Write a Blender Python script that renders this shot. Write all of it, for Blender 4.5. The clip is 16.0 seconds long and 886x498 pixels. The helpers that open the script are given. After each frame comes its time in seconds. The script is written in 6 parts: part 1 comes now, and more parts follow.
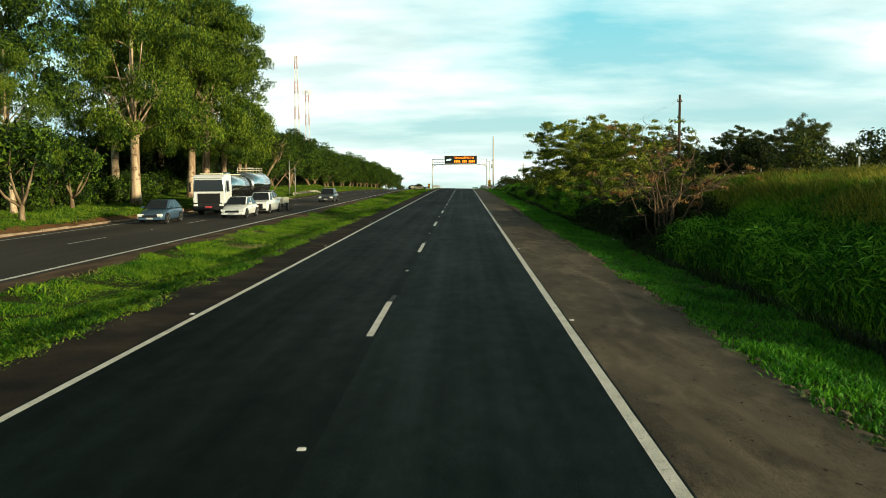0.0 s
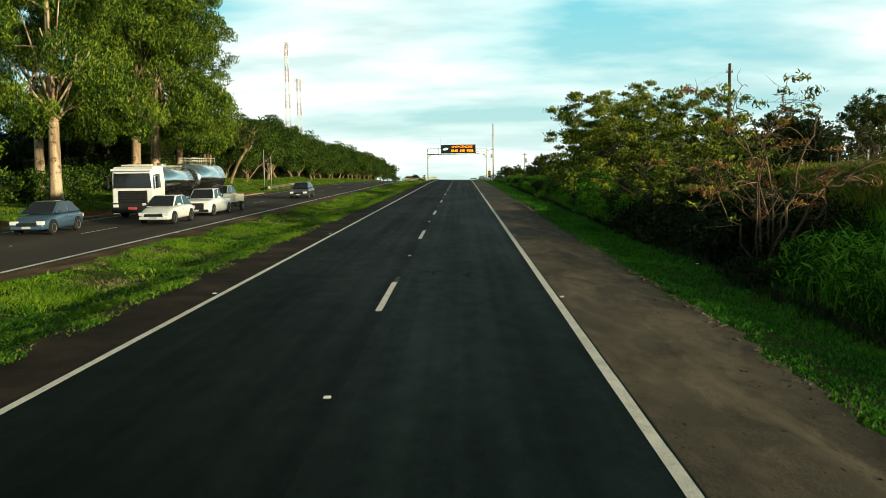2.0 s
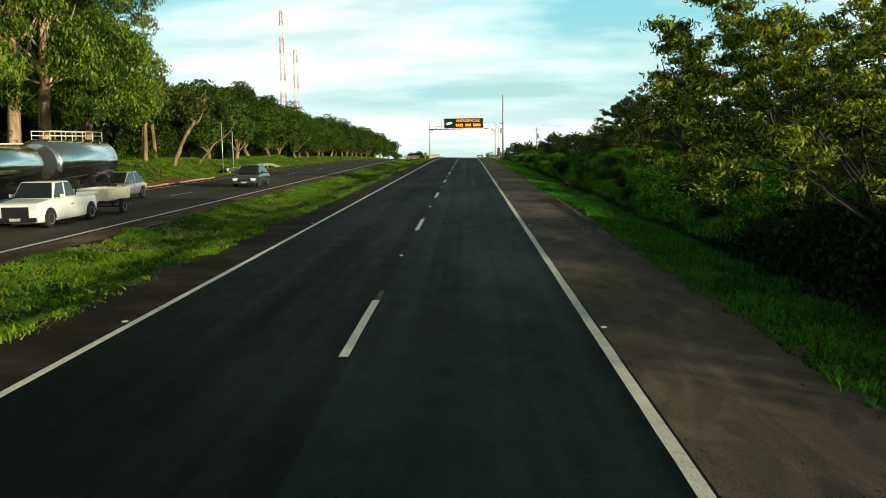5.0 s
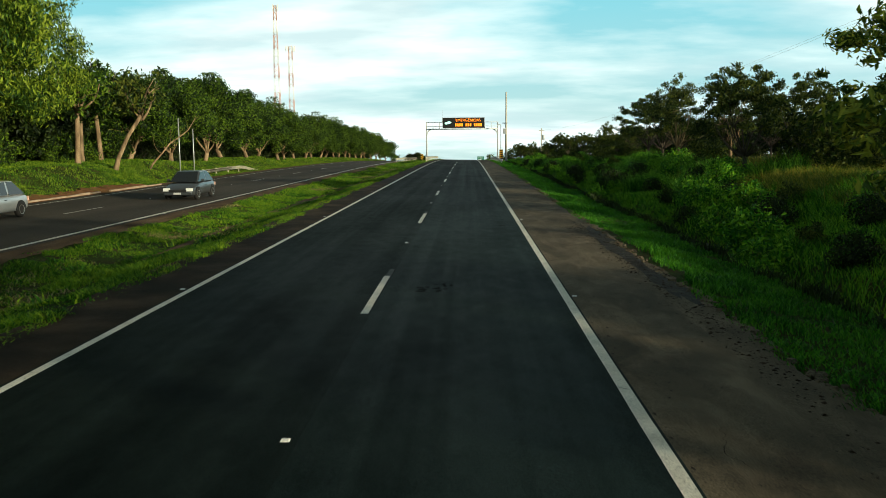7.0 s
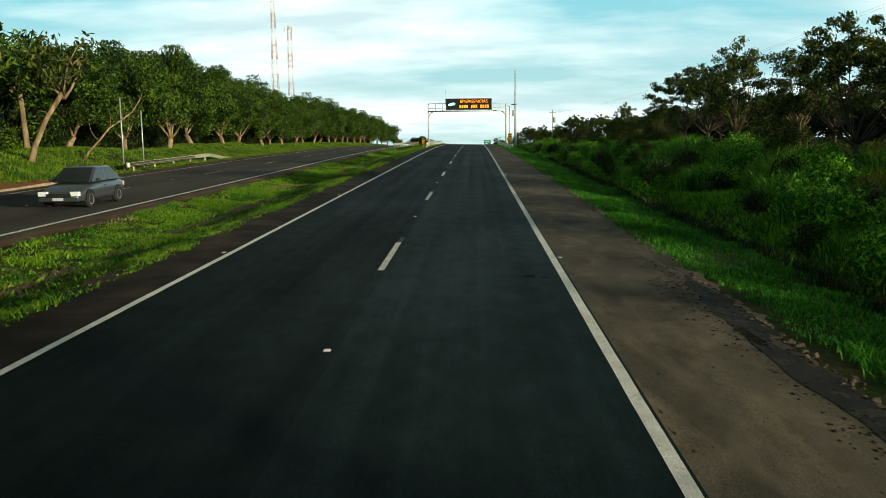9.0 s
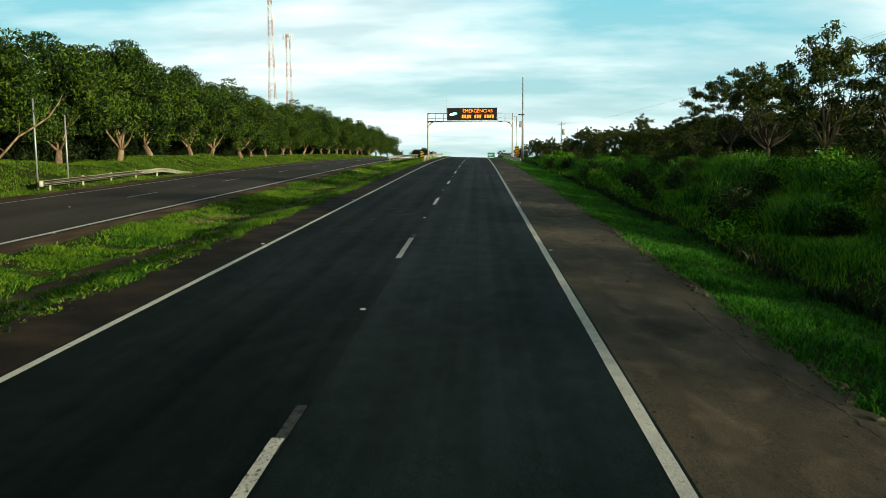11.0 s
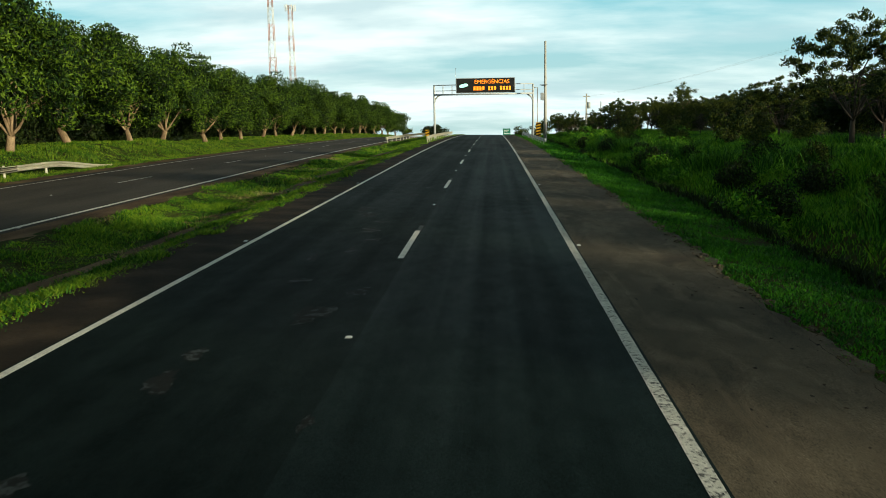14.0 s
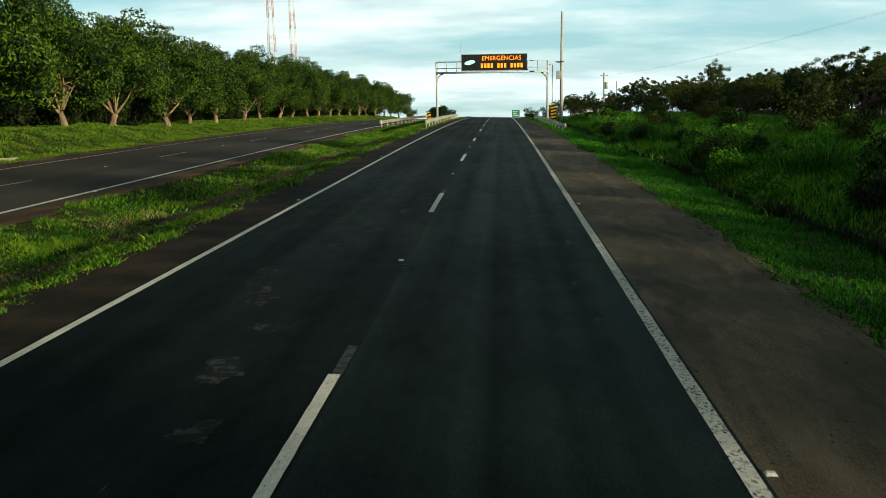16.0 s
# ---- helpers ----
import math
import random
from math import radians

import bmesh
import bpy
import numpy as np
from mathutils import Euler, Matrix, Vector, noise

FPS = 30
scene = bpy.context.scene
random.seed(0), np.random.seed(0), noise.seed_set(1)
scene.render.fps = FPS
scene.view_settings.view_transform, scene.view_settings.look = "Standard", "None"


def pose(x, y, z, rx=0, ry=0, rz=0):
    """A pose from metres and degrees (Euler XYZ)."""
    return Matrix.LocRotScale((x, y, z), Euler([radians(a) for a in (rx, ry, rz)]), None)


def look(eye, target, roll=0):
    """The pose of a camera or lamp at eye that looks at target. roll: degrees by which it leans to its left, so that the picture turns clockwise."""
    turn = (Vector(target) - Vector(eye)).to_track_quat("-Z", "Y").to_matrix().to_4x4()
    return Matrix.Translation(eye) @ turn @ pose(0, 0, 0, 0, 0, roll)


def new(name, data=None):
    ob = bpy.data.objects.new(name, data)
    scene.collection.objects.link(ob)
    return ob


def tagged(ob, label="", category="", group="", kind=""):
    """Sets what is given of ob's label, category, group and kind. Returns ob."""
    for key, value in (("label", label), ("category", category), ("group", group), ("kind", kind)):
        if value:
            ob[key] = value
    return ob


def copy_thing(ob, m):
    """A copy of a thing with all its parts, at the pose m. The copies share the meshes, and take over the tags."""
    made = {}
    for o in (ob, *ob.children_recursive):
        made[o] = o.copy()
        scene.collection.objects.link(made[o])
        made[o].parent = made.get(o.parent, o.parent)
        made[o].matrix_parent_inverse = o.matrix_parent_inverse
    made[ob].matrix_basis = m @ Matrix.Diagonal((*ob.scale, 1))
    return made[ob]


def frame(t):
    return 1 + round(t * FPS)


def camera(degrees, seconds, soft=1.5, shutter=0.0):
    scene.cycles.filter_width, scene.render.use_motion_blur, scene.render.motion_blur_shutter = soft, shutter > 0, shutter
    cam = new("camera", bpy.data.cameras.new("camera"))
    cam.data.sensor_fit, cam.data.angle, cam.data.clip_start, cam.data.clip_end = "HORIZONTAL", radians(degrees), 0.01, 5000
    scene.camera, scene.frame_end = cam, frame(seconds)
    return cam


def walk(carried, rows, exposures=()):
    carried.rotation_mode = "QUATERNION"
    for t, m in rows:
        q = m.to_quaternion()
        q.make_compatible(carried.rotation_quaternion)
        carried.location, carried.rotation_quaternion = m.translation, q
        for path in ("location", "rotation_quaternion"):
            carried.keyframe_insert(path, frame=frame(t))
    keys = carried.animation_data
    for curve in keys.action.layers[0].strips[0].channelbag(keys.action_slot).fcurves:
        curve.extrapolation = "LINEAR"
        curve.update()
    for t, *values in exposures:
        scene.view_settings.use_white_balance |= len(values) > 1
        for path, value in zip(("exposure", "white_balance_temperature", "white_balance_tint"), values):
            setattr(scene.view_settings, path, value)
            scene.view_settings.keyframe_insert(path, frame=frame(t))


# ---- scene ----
cam = camera(55.0, 16.0, 0.8, 0.15)
PATH = [
    (0, (1.624, 1.209, 2.728), (1.574, 3.201, 2.556), -0.45),
    (0.5, (1.631, 4.77, 2.735), (1.582, 6.761, 2.556), -0.68),
    (1, (1.617, 8.509, 2.735), (1.568, 10.5, 2.551), -0.82),
    (1.5, (1.623, 12.008, 2.726), (1.574, 13.999, 2.536), -0.85),
    (2, (1.603, 15.678, 2.71), (1.557, 17.668, 2.516), -0.78),
    (2.5, (1.602, 19.229, 2.714), (1.555, 21.219, 2.513), -0.68),
    (3, (1.59, 22.746, 2.734), (1.54, 24.733, 2.517), -0.61),
    (3.5, (1.582, 26.128, 2.766), (1.532, 28.113, 2.529), -0.36),
    (4, (1.649, 29.618, 2.697), (1.592, 31.603, 2.456), -1.01),
    (4.2, (1.644, 31.201, 2.739), (1.584, 33.184, 2.49), -0.97),
    (6.3, (1.699, 45.037, 2.779), (1.641, 47.022, 2.533), -0.58),
    (6.5, (1.724, 46.508, 2.786), (1.664, 48.492, 2.542), -0.51),
    (7, (1.717, 49.794, 2.779), (1.657, 51.778, 2.532), -0.44),
    (7.5, (1.751, 53.206, 2.757), (1.691, 55.19, 2.512), -0.41),
    (8, (1.792, 56.507, 2.762), (1.727, 58.489, 2.505), -0.72),
    (8.2, (1.806, 57.93, 2.79), (1.737, 59.91, 2.525), -0.7),
    (10.3, (1.866, 71.416, 2.732), (1.785, 73.393, 2.441), -0.5),
    (10.5, (1.865, 72.817, 2.759), (1.788, 74.796, 2.483), 0.1),
    (11, (1.846, 75.983, 2.755), (1.764, 77.965, 2.497), -0.2),
    (11.5, (1.818, 79.212, 2.771), (1.731, 81.194, 2.519), 0.26),
    (12, (1.847, 82.304, 2.772), (1.75, 84.284, 2.507), -0.46),
    (12.5, (1.799, 85.436, 2.797), (1.701, 87.415, 2.524), -0.16),
    (13, (1.81, 88.635, 2.822), (1.706, 90.612, 2.538), -0.43),
    (13.5, (1.807, 91.759, 2.804), (1.698, 93.734, 2.509), -0.59),
    (14, (1.84, 95.015, 2.803), (1.721, 96.986, 2.49), -0.96),
    (14.5, (1.817, 98.14, 2.779), (1.692, 100.11, 2.456), -1.16),
    (15, (1.747, 101.497, 2.786), (1.62, 103.463, 2.444), -0.96),
    (15.5, (1.683, 104.589, 2.742), (1.551, 106.555, 2.399), -1),
    (16, (1.683, 107.379, 2.758), (1.546, 109.342, 2.402), -0.88),
]
walk(cam, [(t, look(eye, target, roll)) for t, eye, target, roll in PATH], exposures=((0.0, 0.23, 6850, -2), (4.0, 0.22, 6800, -2), (7.0, 0.18, 6550, -2), (10.5, 0.11, 6400, -2), (16.0, 0.05, 6450, -2)))

# ---------------------------------------------------------------- light
SUN_AZ, SUN_EL = 124.0, 9.5      # degrees clockwise from straight ahead (+y), and above the horizon


def build_world():
    w = bpy.data.worlds.new("evening_sky")
    w.use_nodes = True
    scene.world = w
    nt = w.node_tree
    N, L = nt.nodes, nt.links
    N.clear()
    out = N.new("ShaderNodeOutputWorld")
    bg = N.new("ShaderNodeBackground")
    sky = N.new("ShaderNodeTexSky")
    sky.sky_type, sky.sun_disc = "NISHITA", False
    sky.sun_elevation, sky.sun_rotation = radians(SUN_EL), radians(SUN_AZ)
    sky.air_density, sky.dust_density, sky.ozone_density = 1.0, 0.3, 1.5
    tc = N.new("ShaderNodeTexCoord")
    sep = N.new("ShaderNodeSeparateXYZ")
    L.new(tc.outputs["Generated"], sep.inputs[0])

    def mth(op, a, b):
        n = N.new("ShaderNodeMath")
        n.operation = op
        for i, v in enumerate((a, b)):
            if isinstance(v, (int, float)):
                n.inputs[i].default_value = v
            else:
                L.new(v, n.inputs[i])
        return n.outputs[0]

    # flat cloud sheet overhead: direction projected onto a high plane
    up = mth("ADD", mth("MAXIMUM", sep.outputs[2], -0.05), 0.17)
    cx, cy = mth("DIVIDE", sep.outputs[0], up), mth("DIVIDE", sep.outputs[1], up)
    comb = N.new("ShaderNodeCombineXYZ")
    L.new(mth("MULTIPLY", cx, 0.62), comb.inputs[0])
    L.new(cy, comb.inputs[1])
    comb.inputs[2].default_value = 3.7
    big = N.new("ShaderNodeTexNoise")
    big.inputs["Scale"].default_value, big.inputs["Detail"].default_value, big.inputs["Roughness"].default_value = 0.85, 9.0, 0.55
    L.new(comb.outputs[0], big.inputs["Vector"])
    ramp = N.new("ShaderNodeValToRGB")
    ramp.color_ramp.elements[0].position, ramp.color_ramp.elements[1].position = 0.40, 0.60
    low = N.new("ShaderNodeMapRange")
    low.inputs[1].default_value, low.inputs[2].default_value, low.inputs[3].default_value, low.inputs[4].default_value = 0.22, 0.50, CLOUD_COVER, CLOUD_COVER - 0.32
    L.new(sep.outputs[2], low.inputs[0])
    bank = N.new("ShaderNodeVectorMath")
    bank.operation = "DOT_PRODUCT"
    L.new(tc.outputs["Generated"], bank.inputs[0])
    bank.inputs[1].default_value = Vector((-0.07, 0.96, 0.26)).normalized()
    near = N.new("ShaderNodeMapRange")
    near.inputs[1].default_value, near.inputs[2].default_value, near.inputs[3].default_value, near.inputs[4].default_value = 0.975, 1.0, 0.0, 0.16
    L.new(bank.outputs["Value"], near.inputs[0])
    L.new(mth("ADD", mth("ADD", big.outputs[0], low.outputs[0]), near.outputs[0]), ramp.inputs[0])
    shade = N.new("ShaderNodeTexNoise")
    shade.inputs["Scale"].default_value, shade.inputs["Detail"].default_value = 1.9, 6.0
    L.new(comb.outputs[0], shade.inputs["Vector"])
    tone = N.new("ShaderNodeValToRGB")
    tone.color_ramp.elements[0].position, tone.color_ramp.elements[0].color = 0.36, (CLOUD_DARK[0], CLOUD_DARK[1], CLOUD_DARK[2], 1)
    tone.color_ramp.elements[1].position, tone.color_ramp.elements[1].color = 0.56, (CLOUD_LIGHT[0], CLOUD_LIGHT[1], CLOUD_LIGHT[2], 1)
    L.new(shade.outputs[0], tone.inputs[0])
    # clear air: pale towards the horizon, cyan above it, deep blue overhead
    air = N.new("ShaderNodeValToRGB")
    e = air.color_ramp.elements
    e[0].position, e[0].color = 0.0, (6.6, 8.9, 9.4, 1)
    e[1].position, e[1].color = 1.0, (1.5, 1.55, 1.45, 1)
    for pos, c in ((0.07, (5.0, 8.3, 9.4)), (0.20, (2.4, 7.7, 9.7)), (0.36, (2.2, 3.7, 4.2)), (0.6, (1.8, 2.0, 1.95))):
        k = e.new(pos)
        k.color = (*c, 1)
    L.new(sep.outputs[2], air.inputs[0])
    gain = N.new("ShaderNodeMix")
    gain.data_type = "RGBA"
    gain.inputs[0].default_value = 0.90
    L.new(sky.outputs[0], gain.inputs[6])
    L.new(air.outputs[0], gain.inputs[7])
    mix = N.new("ShaderNodeMix")
    mix.data_type = "RGBA"
    L.new(ramp.outputs[0], mix.inputs[0])
    L.new(gain.outputs[2], mix.inputs[6])
    L.new(tone.outputs[0], mix.inputs[7])
    L.new(mix.outputs[2], bg.inputs["Color"])
    bg.inputs["Strength"].default_value = SKY_STRENGTH
    L.new(bg.outputs[0], out.inputs[0])


SKY_STRENGTH, CLOUD_COVER = 0.085, 0.015
CLOUD_DARK, CLOUD_LIGHT = (7.7, 9.3, 10.1), (11.7, 12.6, 12.9)
build_world()
sun = new("sun", bpy.data.lights.new("sun", "SUN"))
sun.data.energy, sun.data.angle, sun.data.color = 5.6, radians(2.2), (1.0, 0.86, 0.64)
_a, _e = radians(SUN_AZ), radians(SUN_EL)
sun.matrix_world = look((60 * math.sin(_a), 60 * math.cos(_a), 60 * math.tan(_e)), (0, 0, 0))

# ---------------------------------------------------------------- materials
def material(name, colours, scale=1.0, rough=0.8, bump=0.0, bump_scale=None, metal=0.0, stretch=(1, 1, 1), fine=0.25, spec=0.3,
             island=0.0, through_light=0.0, detail=6.0, worn=None, worn_at=0.5, worn_scale=6.0, per_object=0.0, emit=0.0):
    """Node material: colours blended over a large noise, a fine grain on top, optional wear, relief and per-leaf variation."""
    m = bpy.data.materials.new(name)
    m.use_nodes = True
    nt = m.node_tree
    N, L = nt.nodes, nt.links
    bsdf = N["Principled BSDF"]
    tc = N.new("ShaderNodeTexCoord")
    mp = N.new("ShaderNodeMapping")
    mp.inputs["Scale"].default_value = stretch
    L.new(tc.outputs["Object"], mp.inputs[0])
    n1 = N.new("ShaderNodeTexNoise")
    n1.inputs["Scale"].default_value, n1.inputs["Detail"].default_value = scale, detail
    L.new(mp.outputs[0], n1.inputs["Vector"])
    ramp = N.new("ShaderNodeValToRGB")
    el = ramp.color_ramp.elements
    el[0].position, el[1].position = 0.30, 0.70
    el[0].color, el[1].color = (*colours[0], 1), (*colours[-1], 1)
    for i, c in enumerate(colours[1:-1]):
        e = el.new(0.30 + 0.40 * (i + 1) / (len(colours) - 1))
        e.color = (*c, 1)
    fac = n1.outputs[0]
    if island or per_object:
        src = N.new("ShaderNodeNewGeometry").outputs["Random Per Island"] if island else N.new("ShaderNodeObjectInfo").outputs["Random"]
        amount = island or per_object
        a = N.new("ShaderNodeMath"); a.operation = "MULTIPLY_ADD"
        L.new(src, a.inputs[0]); a.inputs[1].default_value, a.inputs[2].default_value = amount, -amount / 2
        b = N.new("ShaderNodeMath"); b.operation = "ADD"
        L.new(fac, b.inputs[0]); L.new(a.outputs[0], b.inputs[1])
        fac = b.outputs[0]
    L.new(fac, ramp.inputs[0])
    col = ramp.outputs[0]
    n2 = N.new("ShaderNodeTexNoise")
    n2.inputs["Scale"].default_value, n2.inputs["Detail"].default_value = (bump_scale or scale * 25), 3.0
    L.new(tc.outputs["Object"], n2.inputs["Vector"])
    if fine:
        g = N.new("ShaderNodeMapRange")
        g.inputs[1].default_value, g.inputs[2].default_value = 0.3, 0.7
        g.inputs[3].default_value, g.inputs[4].default_value = 1 - fine, 1 + fine
        L.new(n2.outputs[0], g.inputs[0])
        mx = N.new("ShaderNodeMix"); mx.data_type, mx.blend_type = "RGBA", "MULTIPLY"
        mx.inputs[0].default_value = 1.0
        L.new(col, mx.inputs[6]); L.new(g.outputs[0], mx.inputs[7])
        col = mx.outputs[2]
    if worn:
        n3 = N.new("ShaderNodeTexNoise")
        n3.inputs["Scale"].default_value, n3.inputs["Detail"].default_value, n3.inputs["Roughness"].default_value = worn_scale, 10.0, 0.7
        L.new(tc.outputs["Object"], n3.inputs["Vector"])
        r3 = N.new("ShaderNodeMapRange")
        r3.inputs[1].default_value, r3.inputs[2].default_value = worn_at, worn_at + 0.08
        L.new(n3.outputs[0], r3.inputs[0])
        mw = N.new("ShaderNodeMix"); mw.data_type = "RGBA"
        L.new(r3.outputs[0], mw.inputs[0]); L.new(col, mw.inputs[6]); mw.inputs[7].default_value = (*worn, 1)
        col = mw.outputs[2]
    L.new(col, bsdf.inputs["Base Color"])
    bsdf.inputs["Roughness"].default_value, bsdf.inputs["Metallic"].default_value = rough, metal
    bsdf.inputs["Specular IOR Level"].default_value = spec
    if emit:
        L.new(col, bsdf.inputs["Emission Color"])
        bsdf.inputs["Emission Strength"].default_value = emit
    if bump:
        bp = N.new("ShaderNodeBump")
        bp.inputs["Strength"].default_value, bp.inputs["Distance"].default_value = bump, 0.02
        L.new(n2.outputs[0], bp.inputs["Height"])
        L.new(bp.outputs[0], bsdf.inputs["Normal"])
    if through_light:
        tr = N.new("ShaderNodeBsdfTranslucent")
        L.new(col, tr.inputs[0])
        ms = N.new("ShaderNodeMixShader")
        ms.inputs[0].default_value = through_light
        L.new(bsdf.outputs[0], ms.inputs[1]); L.new(tr.outputs[0], ms.inputs[2])
        L.new(ms.outputs[0], N["Material Output"].inputs[0])
    return m


M = {}


def asphalt_material(name, low, high, rough, spec):
    """Worn asphalt: streaks along the traffic, patches across it, pale stone grains and fine relief."""
    m = bpy.data.materials.new(name)
    m.use_nodes = True
    N, L = m.node_tree.nodes, m.node_tree.links
    bsdf = N["Principled BSDF"]
    tc = N.new("ShaderNodeTexCoord")

    def noise(stretch, scale, detail, rough_=0.55):
        mp = N.new("ShaderNodeMapping")
        mp.inputs["Scale"].default_value = stretch
        L.new(tc.outputs["Object"], mp.inputs[0])
        n = N.new("ShaderNodeTexNoise")
        n.inputs["Scale"].default_value, n.inputs["Detail"].default_value, n.inputs["Roughness"].default_value = scale, detail, rough_
        L.new(mp.outputs[0], n.inputs["Vector"])
        return n.outputs[0]

    def mth(op, a, b):
        n = N.new("ShaderNodeMath")
        n.operation = op
        for i, v in enumerate((a, b)):
            if isinstance(v, (int, float)):
                n.inputs[i].default_value = v
            else:
                L.new(v, n.inputs[i])
        return n.outputs[0]

    streaks = noise((1.7, 0.012, 1), 1.0, 5)
    patches = noise((0.30, 0.10, 1), 1.0, 4)
    mottle = noise((1, 0.5, 1), 2.6, 7, 0.7)
    grain = noise((1, 1, 1), 52, 4, 0.72)
    mixed = mth("ADD", mth("ADD", mth("MULTIPLY", streaks, 0.46), mth("MULTIPLY", patches, 0.40)), mth("MULTIPLY", mottle, 0.34))
    ramp = N.new("ShaderNodeValToRGB")
    ramp.color_ramp.elements[0].position, ramp.color_ramp.elements[1].position = 0.42, 0.68
    ramp.color_ramp.elements[0].color, ramp.color_ramp.elements[1].color = (*low, 1), (*high, 1)
    L.new(mixed, ramp.inputs[0])
    speck = N.new("ShaderNodeMapRange")
    speck.inputs[1].default_value, speck.inputs[2].default_value, speck.inputs[3].default_value, speck.inputs[4].default_value = 0.38, 0.74, 0.62, 2.6
    L.new(grain, speck.inputs[0])
    mx = N.new("ShaderNodeMix"); mx.data_type, mx.blend_type = "RGBA", "MULTIPLY"
    mx.inputs[0].default_value = 1.0
    L.new(ramp.outputs[0], mx.inputs[6]); L.new(speck.outputs[0], mx.inputs[7])
    L.new(mx.outputs[2], bsdf.inputs["Base Color"])
    rr = N.new("ShaderNodeMapRange")
    rr.inputs[1].default_value, rr.inputs[2].default_value, rr.inputs[3].default_value, rr.inputs[4].default_value = 0.4, 0.7, rough + 0.12, rough - 0.08
    L.new(mixed, rr.inputs[0]); L.new(rr.outputs[0], bsdf.inputs["Roughness"])
    bsdf.inputs["Specular IOR Level"].default_value = spec
    bp = N.new("ShaderNodeBump")
    bp.inputs["Strength"].default_value, bp.inputs["Distance"].default_value = 0.3, 0.02
    L.new(grain, bp.inputs["Height"]); L.new(bp.outputs[0], bsdf.inputs["Normal"])
    return m


def shoulder_material():
    """Old brown surfacing: blown sand in long smears, damp stains, grain and dark crumbs."""
    m = bpy.data.materials.new("shoulder_asphalt")
    m.use_nodes = True
    N, L = m.node_tree.nodes, m.node_tree.links
    bsdf = N["Principled BSDF"]
    tc = N.new("ShaderNodeTexCoord")

    def field(stretch, scale, detail, lo, hi, a=0.0, b=1.0, warp=0.0, turn=0.0):
        mp = N.new("ShaderNodeMapping")
        mp.inputs["Scale"].default_value, mp.inputs["Rotation"].default_value = stretch, (0, 0, turn)
        L.new(tc.outputs["Object"], mp.inputs[0])
        n = N.new("ShaderNodeTexNoise")
        n.inputs["Scale"].default_value, n.inputs["Detail"].default_value, n.inputs["Distortion"].default_value = scale, detail, warp
        L.new(mp.outputs[0], n.inputs["Vector"])
        r = N.new("ShaderNodeMapRange")
        r.inputs[1].default_value, r.inputs[2].default_value, r.inputs[3].default_value, r.inputs[4].default_value = lo, hi, a, b
        L.new(n.outputs[0], r.inputs[0])
        return n.outputs[0], r.outputs[0]

    def over(under, colour, fac):
        x = N.new("ShaderNodeMix"); x.data_type = "RGBA"
        L.new(fac, x.inputs[0]); L.new(under, x.inputs[6]); x.inputs[7].default_value = (*colour, 1)
        return x.outputs[2]

    base = N.new("ShaderNodeValToRGB")
    e = base.color_ramp.elements
    e[0].position, e[0].color, e[1].position, e[1].color = 0.32, (0.061, 0.049, 0.033, 1), 0.68, (0.118, 0.094, 0.063, 1)
    L.new(field((1, 0.5, 1), 0.7, 6, 0, 1)[0], base.inputs[0])
    col = over(base.outputs[0], (0.20, 0.15, 0.098), field((1.5, 0.28, 1), 0.55, 5, 0.52, 0.72, 0, 0.75, 1.6, 0.16)[1])
    col = over(col, (0.044, 0.033, 0.023), field((1.1, 0.45, 1), 0.8, 6, 0.57, 0.70, 0, 0.8, 0.8, -0.1)[1])
    col = over(col, (0.020, 0.015, 0.011), field((1, 0.6, 1), 11.0, 2, 0.70, 0.73)[1])
    col = over(col, (0.040, 0.030, 0.021), field((1, 0.55, 1), 3.2, 8, 0.50, 0.66, 0, 0.32, 0.6)[1])
    col = over(col, (0.26, 0.20, 0.135), field((1, 0.45, 1), 2.2, 8, 0.52, 0.76, 0, 0.34, 0.4)[1])
    grain = field((1, 1, 1), 60.0, 4, 0.3, 0.7, 0.50, 1.5)
    g = N.new("ShaderNodeMix"); g.data_type, g.blend_type = "RGBA", "MULTIPLY"
    g.inputs[0].default_value = 1.0
    L.new(col, g.inputs[6]); L.new(grain[1], g.inputs[7])
    L.new(g.outputs[2], bsdf.inputs["Base Color"])
    bsdf.inputs["Roughness"].default_value, bsdf.inputs["Specular IOR Level"].default_value = 0.95, 0.12
    bp = N.new("ShaderNodeBump")
    bp.inputs["Strength"].default_value, bp.inputs["Distance"].default_value = 0.2, 0.02
    L.new(grain[0], bp.inputs["Height"]); L.new(bp.outputs[0], bsdf.inputs["Normal"])
    return m


M["asphalt_dark"] = asphalt_material("asphalt_dark", (0.0015, 0.0030, 0.0026), (0.0062, 0.0104, 0.0090), 0.70, 0.022)
M["asphalt"] = asphalt_material("asphalt", (0.0019, 0.0041, 0.0037), (0.0082, 0.0143, 0.0131), 0.69, 0.028)
M["asphalt_old"] = material("asphalt_old", [(0.034, 0.028, 0.022), (0.052, 0.043, 0.034), (0.074, 0.061, 0.047)], 0.3, 0.9, 0.35, 50, stretch=(1.4, 0.3, 1), fine=0.3, spec=0.15)
M["shoulder"] = shoulder_material()
M["margin"] = material("dirt_margin", [(0.009, 0.0064, 0.0042), (0.023, 0.0156, 0.0100), (0.054, 0.036, 0.022)], 0.8, 0.95, 0.5, 40, fine=0.35, spec=0.1)
M["brown_margin"] = material("brown_earth_margin", [(0.048, 0.028, 0.016), (0.098, 0.060, 0.034), (0.18, 0.118, 0.068)], 0.9, 0.95, 0.5, 40, stretch=(1, 0.4, 1), fine=0.35, spec=0.1)
